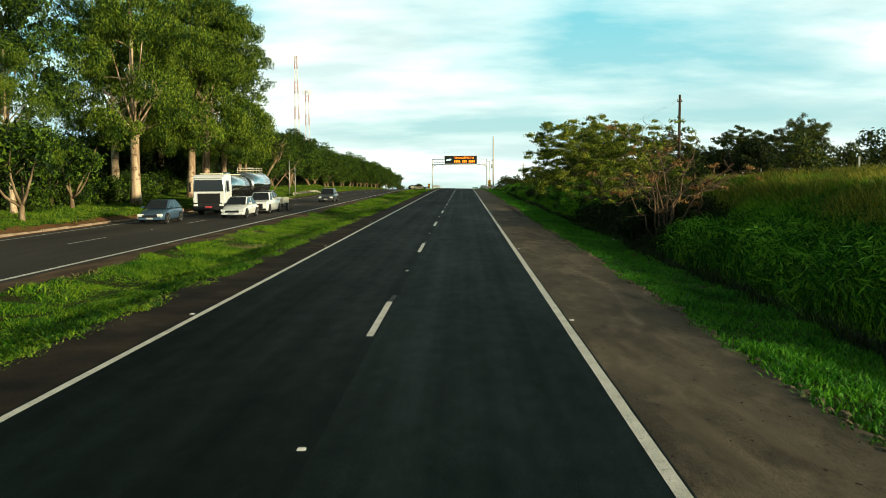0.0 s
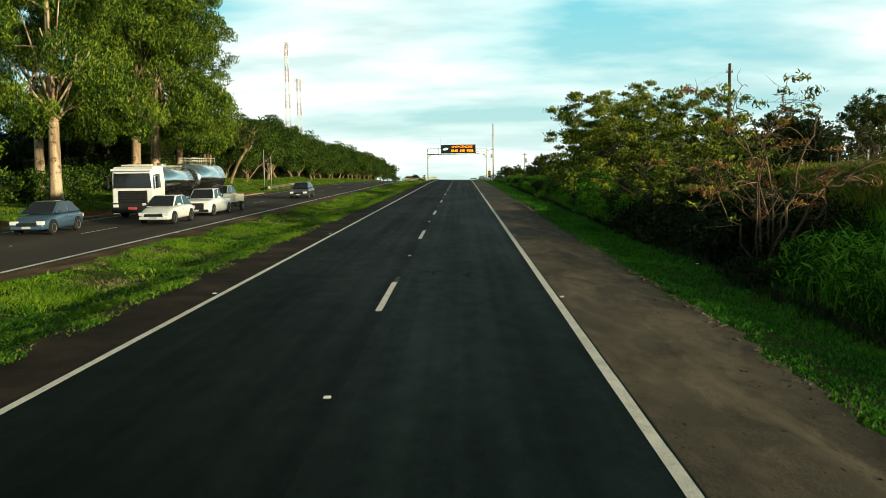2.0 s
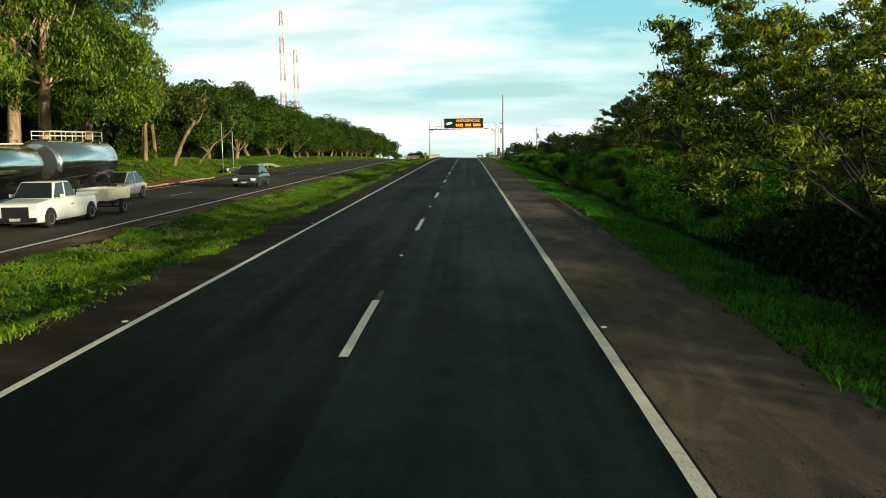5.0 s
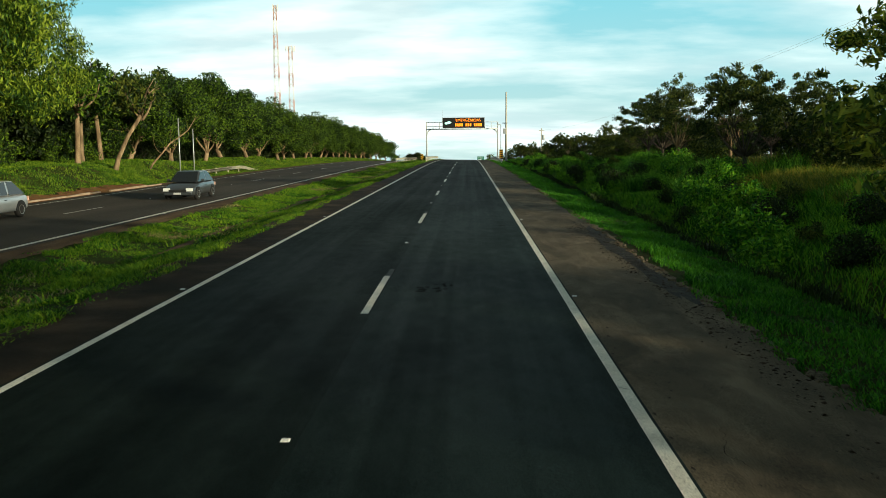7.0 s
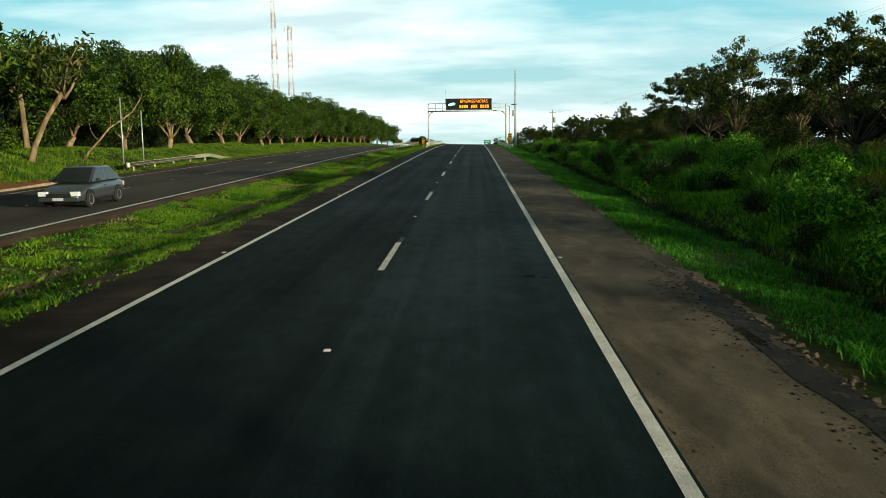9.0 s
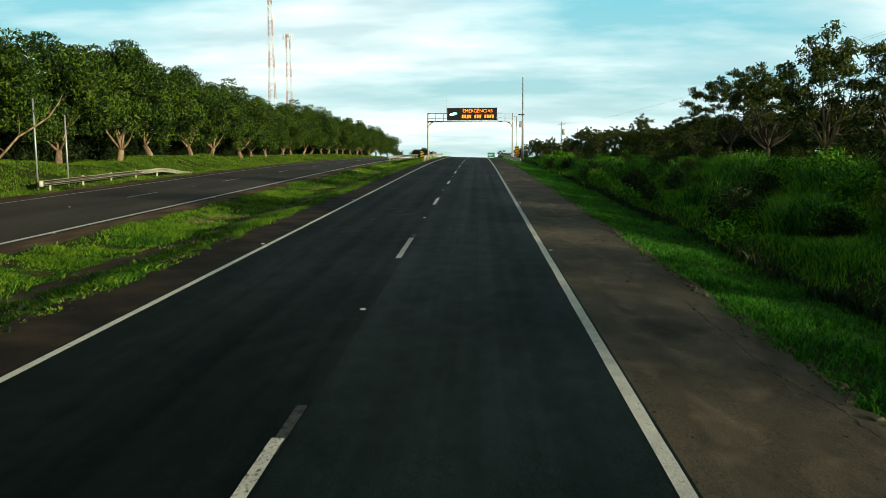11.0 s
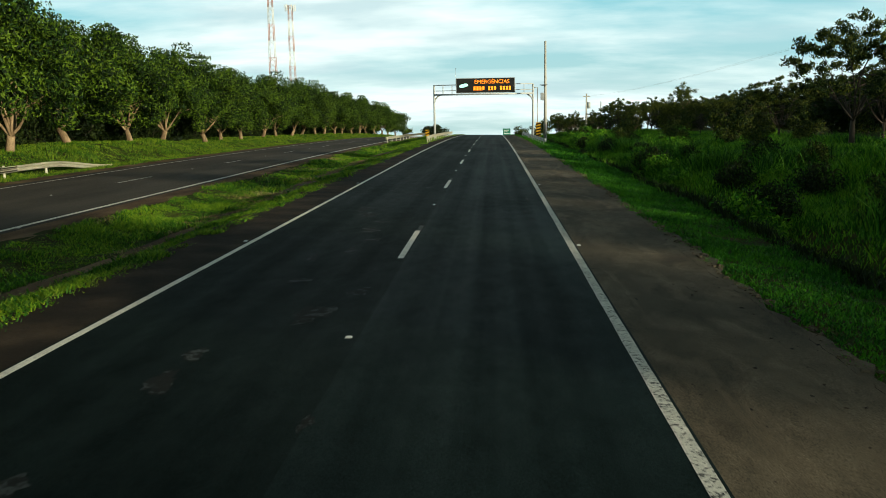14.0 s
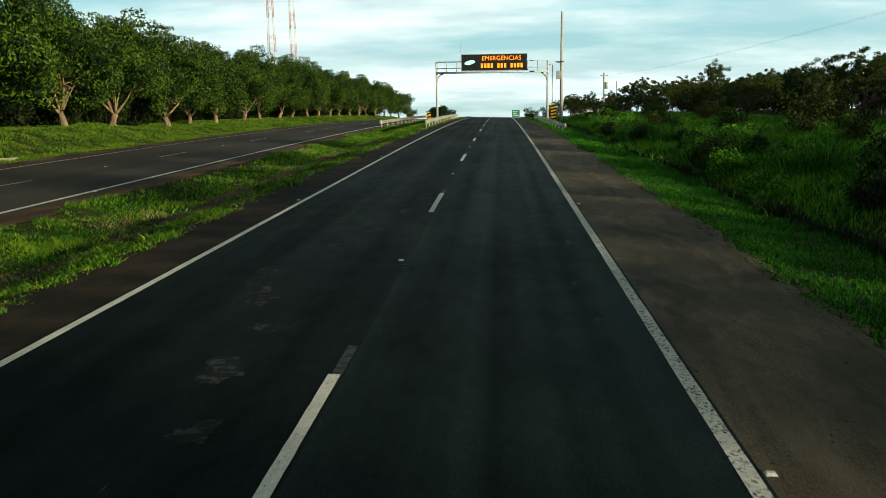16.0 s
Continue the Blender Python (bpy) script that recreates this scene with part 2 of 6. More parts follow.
M["damp"] = material("damp_dirt", [(0.010, 0.008, 0.006), (0.026, 0.020, 0.014)], 2.0, 0.8, 0.5, 50, fine=0.4, spec=0.15, worn=(0.045, 0.036, 0.024), worn_at=0.52, worn_scale=4.0)
M["patch"] = material("dark_patch", [(0.0012, 0.0012, 0.0011), (0.003, 0.003, 0.0028)], 3.0, 0.9, 0.5, 60, spec=0.05)
M["pale_patch"] = material("pale_scuff", [(0.024, 0.029, 0.029), (0.055, 0.063, 0.063)], 2.0, 0.9, 0.3, 60, spec=0.1, worn=(0.010, 0.0105, 0.0095), worn_at=0.42, worn_scale=5.0)
M["paint"] = material("road_paint", [(0.56, 0.52, 0.45), (0.76, 0.71, 0.62)], 2.5, 0.7, 0.3, 70, fine=0.3, worn=(0.06, 0.06, 0.055), worn_at=0.585, worn_scale=22.0)
M["paint_worn"] = material("worn_road_paint", [(0.50, 0.47, 0.41), (0.70, 0.66, 0.58)], 2.5, 0.75, 0.3, 70, fine=0.25, worn=(0.03, 0.03, 0.03), worn_at=0.52, worn_scale=20.0)
M["paint_ghost"] = material("ghost_paint", [(0.035, 0.036, 0.036), (0.065, 0.065, 0.063)], 3.0, 0.85, 0.3, 70, fine=0.2, worn=(0.010, 0.0105, 0.0095), worn_at=0.48, worn_scale=12.0)
M["soil"] = material("soil", [(0.030, 0.023, 0.009), (0.024, 0.040, 0.007), (0.062, 0.050, 0.018)], 0.8, 1.0, 0.6, 12, fine=0.35, spec=0.05)
M["red_soil"] = material("red_soil", [(0.085, 0.040, 0.018), (0.17, 0.080, 0.036), (0.12, 0.075, 0.030)], 0.7, 1.0, 0.6, 14, fine=0.3, spec=0.05)
GREENS = dict(
    verge=[(0.0109, 0.0734, 0.0014), (0.0326, 0.164, 0.0042), (0.0922, 0.275, 0.0084)],
    median=[(0.0135, 0.0641, 0.0012), (0.0585, 0.178, 0.0047), (0.213, 0.320, 0.0140)],
    straw=[(0.04, 0.12, 0.004), (0.11, 0.19, 0.010), (0.20, 0.25, 0.025)],
    dry=[(0.10, 0.075, 0.030), (0.22, 0.17, 0.075), (0.38, 0.31, 0.15)],
    bank=[(0.0237, 0.0781, 0.0022), (0.0831, 0.169, 0.0065), (0.187, 0.264, 0.0151)],
    rough=[(0.0161, 0.0878, 0.0015), (0.0696, 0.242, 0.0057), (0.228, 0.424, 0.0170)],
    hay=[(0.045, 0.085, 0.005), (0.14, 0.17, 0.012), (0.34, 0.29, 0.035)],
    cane=[(0.0084, 0.0562, 0.0012), (0.0360, 0.156, 0.0048), (0.180, 0.375, 0.0240)],
    mango=[(0.004, 0.014, 0.001), (0.018, 0.052, 0.003), (0.110, 0.178, 0.010)],
    gum=[(0.0120, 0.0405, 0.0027), (0.0544, 0.110, 0.0063), (0.224, 0.294, 0.0234)],
    # dark: woodland green, near black; also holds the ditch and thicket shade
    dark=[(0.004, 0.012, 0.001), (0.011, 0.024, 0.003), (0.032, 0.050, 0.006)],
    feather=[(0.022, 0.054, 0.003), (0.085, 0.140, 0.009), (0.30, 0.31, 0.030)],
    savanna=[(0.009, 0.024, 0.002), (0.030, 0.054, 0.004), (0.115, 0.13, 0.014)],
    brown=[(0.14, 0.065, 0.018), (0.28, 0.14, 0.04), (0.38, 0.22, 0.07)])
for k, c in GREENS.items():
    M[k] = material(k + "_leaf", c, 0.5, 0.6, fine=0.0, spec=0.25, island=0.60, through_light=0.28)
M["gum_bark"] = material("gum_bark", [(0.13, 0.065, 0.032), (0.44, 0.31, 0.19), (0.62, 0.49, 0.34)], 1.2, 0.85, 0.5, 18, stretch=(2.4, 2.4, 0.30), worn=(0.11, 0.055, 0.03), worn_at=0.53, worn_scale=1.1)
M["bark"] = material("bark", [(0.085, 0.055, 0.030), (0.20, 0.135, 0.075), (0.34, 0.24, 0.14)], 1.5, 0.9, 0.7, 20, stretch=(2, 2, 0.5))
M["dark_bark"] = material("dark_bark", [(0.04, 0.03, 0.022), (0.08, 0.06, 0.045)], 1.5, 0.9, 0.7, 20, stretch=(2, 2, 0.5))
M["dead_wood"] = material("dead_wood", [(0.050, 0.034, 0.022), (0.10, 0.064, 0.038), (0.27, 0.16, 0.085)], 1.2, 0.85, 0.5, 25)
M["galv"] = material("galvanised_steel", [(0.34, 0.35, 0.36), (0.46, 0.47, 0.47)], 1.5, 0.5, 0.1, 40, metal=0.6)
M["grey_paint"] = material("pale_grey_paint", [(0.44, 0.45, 0.45), (0.56, 0.57, 0.56)], 1.0, 0.5, 0.05, 30)
M["white_paint"] = material("white_enamel", [(0.70, 0.70, 0.67), (0.80, 0.80, 0.77)], 0.8, 0.5, 0.05, 30)
M["red_paint"] = material("red_enamel", [(0.46, 0.25, 0.19), (0.58, 0.35, 0.27)], 0.8, 0.6, 0.05, 30)
M["rail_cream"] = material("cream_rail_paint", [(0.50, 0.46, 0.34), (0.64, 0.60, 0.46)], 0.8, 0.6, 0.1, 20)
M["black"] = material("matt_black", [(0.006, 0.006, 0.006), (0.012, 0.012, 0.012)], 2.0, 0.6, 0.05, 40)
M["yellow"] = material("yellow_sheeting", [(0.60, 0.32, 0.02), (0.72, 0.42, 0.03)], 1.0, 0.6, 0.0)
M["led"] = material("amber_led", [(1.0, 0.20, 0.01), (1.0, 0.26, 0.015)], 9.0, 0.5, 0.0, emit=1.6)
M["logo"] = material("pale_led_panel", [(0.55, 0.75, 0.68), (0.70, 0.85, 0.80)], 9.0, 0.5, 0.0, emit=0.5)
M["concrete"] = material("pole_concrete", [(0.36, 0.33, 0.28), (0.50, 0.47, 0.41)], 0.7, 0.85, 0.3, 25)
M["kerb"] = material("stained_kerb_concrete", [(0.16, 0.10, 0.06), (0.40, 0.30, 0.21)], 1.3, 0.9, 0.4, 30)
M["wood_pole"] = material("weathered_pole", [(0.035, 0.025, 0.018), (0.07, 0.05, 0.035)], 1.2, 0.9, 0.4, 20, stretch=(2, 2, 0.3))
M["green_sign"] = material("green_sign_sheeting", [(0.02, 0.14, 0.09), (0.03, 0.18, 0.12)], 1.0, 0.5, 0.0)
M["stud"] = material("marker_plastic", [(0.45, 0.44, 0.40), (0.65, 0.64, 0.60)], 6.0, 0.5, 0.1, 60)
M["wall_white"] = material("far_wall_plaster", [(0.45, 0.44, 0.41), (0.60, 0.58, 0.54)], 0.5, 0.9, 0.1, 10)
M["roof"] = material("far_roof", [(0.20, 0.19, 0.18), (0.30, 0.28, 0.26)], 0.6, 0.9, 0.2, 8)

# ---------------------------------------------------------------- building helpers
def part(name, bm, mat, parent=None, label=""):
    me = bpy.data.meshes.new(name)
    bmesh.ops.recalc_face_normals(bm, faces=bm.faces)
    bm.to_mesh(me)
    bm.free()
    me.materials.append(M[mat] if isinstance(mat, str) else mat)
    ob = new(name, me)
    if parent:
        ob.parent = parent
    if label:
        ob["label"] = label
    return ob


def raw(name, verts, faces, mat, parent=None, smooth=False):
    """A mesh object from arrays; every face has the same number of corners."""
    verts, faces = np.asarray(verts, np.float32), np.asarray(faces, np.int32)
    me = bpy.data.meshes.new(name)
    n, k = faces.shape
    me.vertices.add(len(verts)); me.loops.add(n * k); me.polygons.add(n)
    me.vertices.foreach_set("co", verts.ravel())
    me.loops.foreach_set("vertex_index", faces.ravel())
    me.polygons.foreach_set("loop_start", np.arange(0, n * k, k, dtype=np.int32))
    me.polygons.foreach_set("use_smooth", np.full(n, smooth))
    me.update(calc_edges=True)
    me.materials.append(M[mat] if isinstance(mat, str) else mat)
    ob = new(name, me)
    if parent:
        ob.parent = parent
    return ob


def root(name, x=0, y=0, z=0, rz=0):
    ob = new(name)
    ob.matrix_world = pose(x, y, z, 0, 0, rz)
    ob.empty_display_size = 0.3
    return ob


def box(bm, x0, x1, y0, y1, z0, z1, bevel=0.0):
    r = bmesh.ops.create_cube(bm, size=1.0)
    vs = r["verts"]
    for v in vs:
        v.co = Vector(((x0 + x1) / 2 + v.co.x * (x1 - x0), (y0 + y1) / 2 + v.co.y * (y1 - y0), (z0 + z1) / 2 + v.co.z * (z1 - z0)))
    if bevel:
        es = {e for v in vs for e in v.link_edges}
        bmesh.ops.bevel(bm, geom=list(es), offset=bevel, segments=2, affect="EDGES", profile=0.5)
    return vs


def tube(bm, p, q, r0, r1=None, n=10, caps=True):
    """A tapered round bar from p to q."""
    p, q = Vector(p), Vector(q)
    r1 = r0 if r1 is None else r1
    d = (q - p).normalized()
    a = d.orthogonal().normalized()
    b = d.cross(a)
    rings = []
    for c, r in ((p, r0), (q, r1)):
        rings.append([bm.verts.new(c + (a * math.cos(2 * math.pi * i / n) + b * math.sin(2 * math.pi * i / n)) * r) for i in range(n)])
    for i in range(n):
        f = bm.faces.new((rings[0][i], rings[0][(i + 1) % n], rings[1][(i + 1) % n], rings[1][i]))
        f.smooth = True
    if caps:
        bm.faces.new(rings[0][::-1]); bm.faces.new(rings[1])


def pipe(bm, pts, radii, n=8):
    """A round bar along a bent line, with a radius at each point."""
    pts = [Vector(p) for p in pts]
    rings = []
    for i, (p, r) in enumerate(zip(pts, radii)):
        d = (pts[min(i + 1, len(pts) - 1)] - pts[max(i - 1, 0)]).normalized()
        a = Vector((1, 0.3, 0)).cross(d)
        a = a.normalized() if a.length > 1e-3 else d.orthogonal().normalized()
        b = d.cross(a)
        rings.append([bm.verts.new(p + (a * math.cos(2 * math.pi * k / n) + b * math.sin(2 * math.pi * k / n)) * r) for k in range(n)])
    for u, v in zip(rings, rings[1:]):
        for i in range(n):
            f = bm.faces.new((u[i], u[(i + 1) % n], v[(i + 1) % n], v[i]))
            f.smooth = True
    bm.faces.new(rings[0][::-1]); bm.faces.new(rings[-1])


# ---------------------------------------------------------------- the lie of the land
def crest(y):
    """Height of the road along its length: level, then over the brow of the hill."""
    y = np.asarray(y, float)
    d = np.clip(y - 140.0, 0, 200.0)
    return -d * d / 11120.0 - np.clip(y - 340.0, 0, None) * 0.036


def step(a, b, v):
    s = np.clip((v - a) / (b - a), 0, 1)
    return s * s * (3 - 2 * s)


def bumps(x, y):
    return (0.10 * np.sin(x * 0.9 + 1.3 * np.sin(y * 0.23)) * np.sin(y * 0.31 + 0.7)
            + 0.05 * np.sin(x * 2.3 + y * 1.1) * np.sin(y * 1.7 - x * 0.6))


def ground(x, y):
    """Height of the ground sheet."""
    x, y = np.broadcast_arrays(np.asarray(x, float), np.asarray(y, float))
    road = -0.02 * x
    # median: shallow dip between the two carriageways
    med = 0.072 - 0.19 * step(-5.0, -9.9, x) - 0.34 * np.sin(np.pi * np.clip((-4.95 - x) / 4.8, 0, 1))
    left = -0.14 + 0 * x
    rise = 0.30 + 1.15 * step(80, 108, y) * (1 - step(125, 150, y)) + 0.75 * step(135, 155, y) * (1 - step(165, 185, y)) + 0.25 * step(165, 195, y)
    toe = 2.6 * step(108, 120, y)
    lbank = -0.16 + 0.32 * step(0, 1.65, -20.75 - toe - x) + (rise - 0.16) * step(0, 4.5, -22.0 - 0.6 * toe - x) + 0.5 * step(-28, -60, x)
    # right: verge, ditch, bank
    high = 1 - step(50, 95, y)
    rv = -0.17 - 0.30 * step(6.0, 8.8, x) - 0.90 * step(8.8, 10.0, x)
    rb = (0.75 + 0.1 * high) * step(10.2, 11.5, x) + (1.45 + 1.1 * high - 0.65 * step(120, 185, y)) * step(11.5, 19.5, x) + (0.5 + 0.3 * high) * step(19, 40, x)
    z = np.where(x > 5.9, rv + rb, np.where(x > -4.6, road - 0.06, np.where(x > -10.6, med, np.where(x > -20.8, left, lbank))))
    rough = step(6.3, 8.5, x) + step(-20.8, -22.5, x) + 0.35 * step(-4.9, -5.6, x) * (1 - step(-9.8, -10.5, x))
    return z + bumps(x, y) * rough + crest(y)


def band(x0, x1, n, power=1.0):
    return list(np.linspace(x0, x1, n))


xs = [-1500, -700, -320, -160, -100, -75] + band(-60, -29, 20) + band(-28, -20.2, 16) + [-15.5] + band(-10.9, -4.3, 20) + [0] + band(5.6, 12, 18) + band(12.5, 32, 24) + [36, 42, 55, 75, 120, 220, 500, 1500]
ys = [-400, -120, -60, -30] + band(-15, 260, 276) + band(264, 340, 20) + [360, 400, 460, 540, 700, 1000, 1600, 2600, 4000]
gx, gy = np.meshgrid(np.array(xs), np.array(ys))
gzv = ground(gx, gy)
nx, ny = len(xs), len(ys)
idx = np.arange(nx * ny).reshape(ny, nx)
gf = np.stack([idx[:-1, :-1], idx[:-1, 1:], idx[1:, 1:], idx[1:, :-1]], -1).reshape(-1, 4)
tagged(raw("ground", np.stack([gx, gy, gzv], -1).reshape(-1, 3), gf, "soil", smooth=True), "grassy brown soil running beside and between the two carriageways", "ground", kind="structure")


def strip(name, edges, y0, y1, mat, lift=0.0, parent=None, dy=2.0, base=None, wobble=None):
    """A sheet along the road between two x values. wobble: raggedness of its two edges, in metres. base: height across the sheet as a function of x."""
    yy = np.arange(y0, y1 + 0.01, dy)
    rows = []
    for k, x in enumerate(edges):
        w = 0
        if wobble and k in (0, len(edges) - 1) and wobble[0 if k == 0 else 1]:
            a = wobble[0 if k == 0 else 1]
            w = a * (np.sin(yy * 1.9 + k) * 0.35 + np.sin(yy * 0.53 + 2 * k) * 0.5 + np.sin(yy * 5.3) * 0.25 + (np.random.rand(len(yy)) - 0.5) * 0.8)
        xx = x + w + 0 * yy
        zz = (base(xx) if base else -0.02 * xx) + crest(yy) + lift
        rows.append(np.stack([xx, yy, zz], -1))
    v = np.stack(rows, 1)
    n, k = len(yy), len(edges)
    idx = np.arange(n * k).reshape(n, k)
    f = np.stack([idx[:-1, :-1], idx[:-1, 1:], idx[1:, 1:], idx[1:, :-1]], -1).reshape(-1, 4)
    return raw(name, v.reshape(-1, 3), f, mat, parent, smooth=True)


LEFT_Z = lambda x: -0.10 + 0 * x
LX, CX, RX = -3.52, 0.0, 3.52          # painted lines of the near carriageway
ML, MC, MO = -11.35, -15.55, -19.7      # and of the far one
RD0, RD1 = -60, 700
road = tagged(strip("road", [-3.63, -1.8, 0.1], RD0, RD1, "asphalt_dark"), "dark grey asphalt carriageway with white lane markings", "road", kind="structure")
strip("lane_surface", [0.1, 1.8, 3.63], RD0, RD1, "asphalt", parent=road)["label"] = "slightly paler asphalt of the outer lane"
tagged(strip("shoulder", [3.63, 4.8, 6.08], RD0, 330, "shoulder", 0.0, dy=0.25, wobble=(0, 0.20)), "worn brownish asphalt shoulder with a ragged edge", "road shoulder", kind="structure")
tagged(strip("margin", [-5.05, -4.3, -3.63], RD0, 330, "margin", 0.0, dy=0.25, wobble=(0.10, 0)), "dirty dark paved margin beside the median", "road margin", kind="structure")
road_far = tagged(strip("road", [-20.5, -17.5, MC, -13, -11.0], RD0, RD1, "asphalt_old", 0, base=LEFT_Z), "grey asphalt carriageway for oncoming traffic", "road", kind="structure")
tagged(strip("margin", [-11.0, -10.4, -9.85], RD0, 330, "brown_margin", -0.004, dy=0.25, base=LEFT_Z, wobble=(0, 0.15)), "reddish dirt margin between asphalt and median grass", "road margin", kind="structure")
tagged(strip("margin", [-21.7, -21.2, -20.9, -20.5], 110, 330, "brown_margin", -0.006, dy=0.25, base=lambda x: -0.10 + 0.0 * x, wobble=(0.3, 0)), "narrow brown dirt edge beside the far carriageway", "road margin", kind="structure")
tagged(strip("margin", [-21.9, -21.5, -21.1, -20.8, -20.5], RD0, 110, "red_soil", -0.006, dy=0.25, base=lambda x: -0.10 + 0.34 * step(-20.75, -22.4, x), wobble=(0.35, 0)), "red earth edge beside the far carriageway", "road margin", kind="structure")


def line(x, y0, y1, w, mat, parent, name, base=None, lift=0.004, jag=0.0035):
    yy = np.arange(y0, y1 + 1e-6, 0.2 if y1 - y0 < 10 else 0.8)
    j = (np.random.rand(2, len(yy)) - 0.5) * 2 * jag
    xx = np.stack([x - w / 2 + j[0], x + w / 2 + j[1]], 1)
    zz = (base(xx) if base else -0.02 * xx) + crest(yy)[:, None] + lift
    v = np.stack([xx, np.repeat(yy[:, None], 2, 1), zz], -1).reshape(-1, 3)
    n = len(yy)
    i = np.arange(n - 1) * 2
    return raw(name, v, np.stack([i, i + 1, i + 3, i + 2], -1), mat, parent)


line(LX, RD0, 330, 0.12, "paint", road, "edge_line")
line(RX, RD0, 100.8, 0.15, "paint", road, "edge_line")
line(RX, 100.8, 330, 0.15, "paint_worn", road, "edge_line")
line(ML, RD0, 330, 0.19, "paint", road_far, "edge_line", LEFT_Z)
line(MO, RD0, 330, 0.13, "paint_worn", road_far, "edge_line", LEFT_Z)
for k in range(-3, 16):
    y = 31.5 + 16 * k
    line(CX, y, y + 4.0, 0.125, "paint_worn" if k in (3, 4) else "paint", road, "lane_dash", lift=0.008)
    line(CX + 0.02, y + 3.6, y + 5.1, 0.11, "paint_ghost", road, "faded_dash", lift=0.0045)
for k in range(-5, 17):
    y = 37.5 + 16 * k
    line(MC, y, y + 4.0, 0.125, "paint_worn", road_far, "lane_dash", LEFT_Z)

# ---------------------------------------------------------------- plants
rng = np.random.default_rng(5)


def unit(n):
    v = rng.normal(size=(n, 3))
    return v / np.linalg.norm(v, axis=1, keepdims=True)


def leaf_mesh(name, centres, normals, length, width, mat, parent=None, droop=0.3):
    """Many small bent leaves, each two faces, at the given places."""
    n = len(centres)
    side = np.cross(normals, unit(n))
    side /= np.linalg.norm(side, axis=1, keepdims=True) + 1e-9
    along = np.cross(side, normals)
    along[:, 2] -= droop
    along /= np.linalg.norm(along, axis=1, keepdims=True) + 1e-9
    ln = (length * rng.uniform(0.6, 1.35, n))[:, None]
    wd = (width * rng.uniform(0.7, 1.3, n))[:, None]
    a = centres - along * ln * 0.5
    b = centres + side * wd * 0.5 + normals * wd * 0.12
    c = centres + along * ln * 0.5 - normals * ln * 0.08
    d = centres - side * wd * 0.5 + normals * wd * 0.12
    v = np.stack([a, b, c, d], 1).reshape(-1, 3)
    i = np.arange(n)[:, None] * 4
    f = np.concatenate([i + [[0, 1, 2]], i + [[0, 2, 3]]], 0)
    return raw(name, v, f, mat, parent)


def lobes_leaves(lobes, per_area, shell=0.55, squash=0.82):
    """Leaf places and normals on uneven clumps (x, y, z, radius)."""
    cs, ns = [], []
    for x, y, z, r in lobes:
        n = max(12, int(per_area * 4 * math.pi * r * r))
        u = unit(n)
        rad = r * (shell + (1 - shell) * rng.random(n)) * (1 + 0.18 * np.sin(u[:, 0] * 7 + x) * np.sin(u[:, 1] * 6 + y) + 0.12 * np.sin(u[:, 2] * 9 + z))
        p = np.array([x, y, z]) + u * rad[:, None] * np.array([1, 1, squash])
        m = u + 0.75 * unit(n)
        m /= np.linalg.norm(m, axis=1, keepdims=True)
        cs.append(p); ns.append(m)
    return np.concatenate(cs), np.concatenate(ns)


def limb(bm, p, q, r0, r1, bend=0.15, n=7, steps=5):
    p, q = np.array(p, float), np.array(q, float)
    off = rng.normal(size=3) * np.linalg.norm(q - p) * bend
    t = np.linspace(0, 1, steps)
    pts = [p + (q - p) * s + off * 4 * s * (1 - s) * 0.5 for s in t]
    pipe(bm, pts, [r0 + (r1 - r0) * s for s in t], n)
    return pts


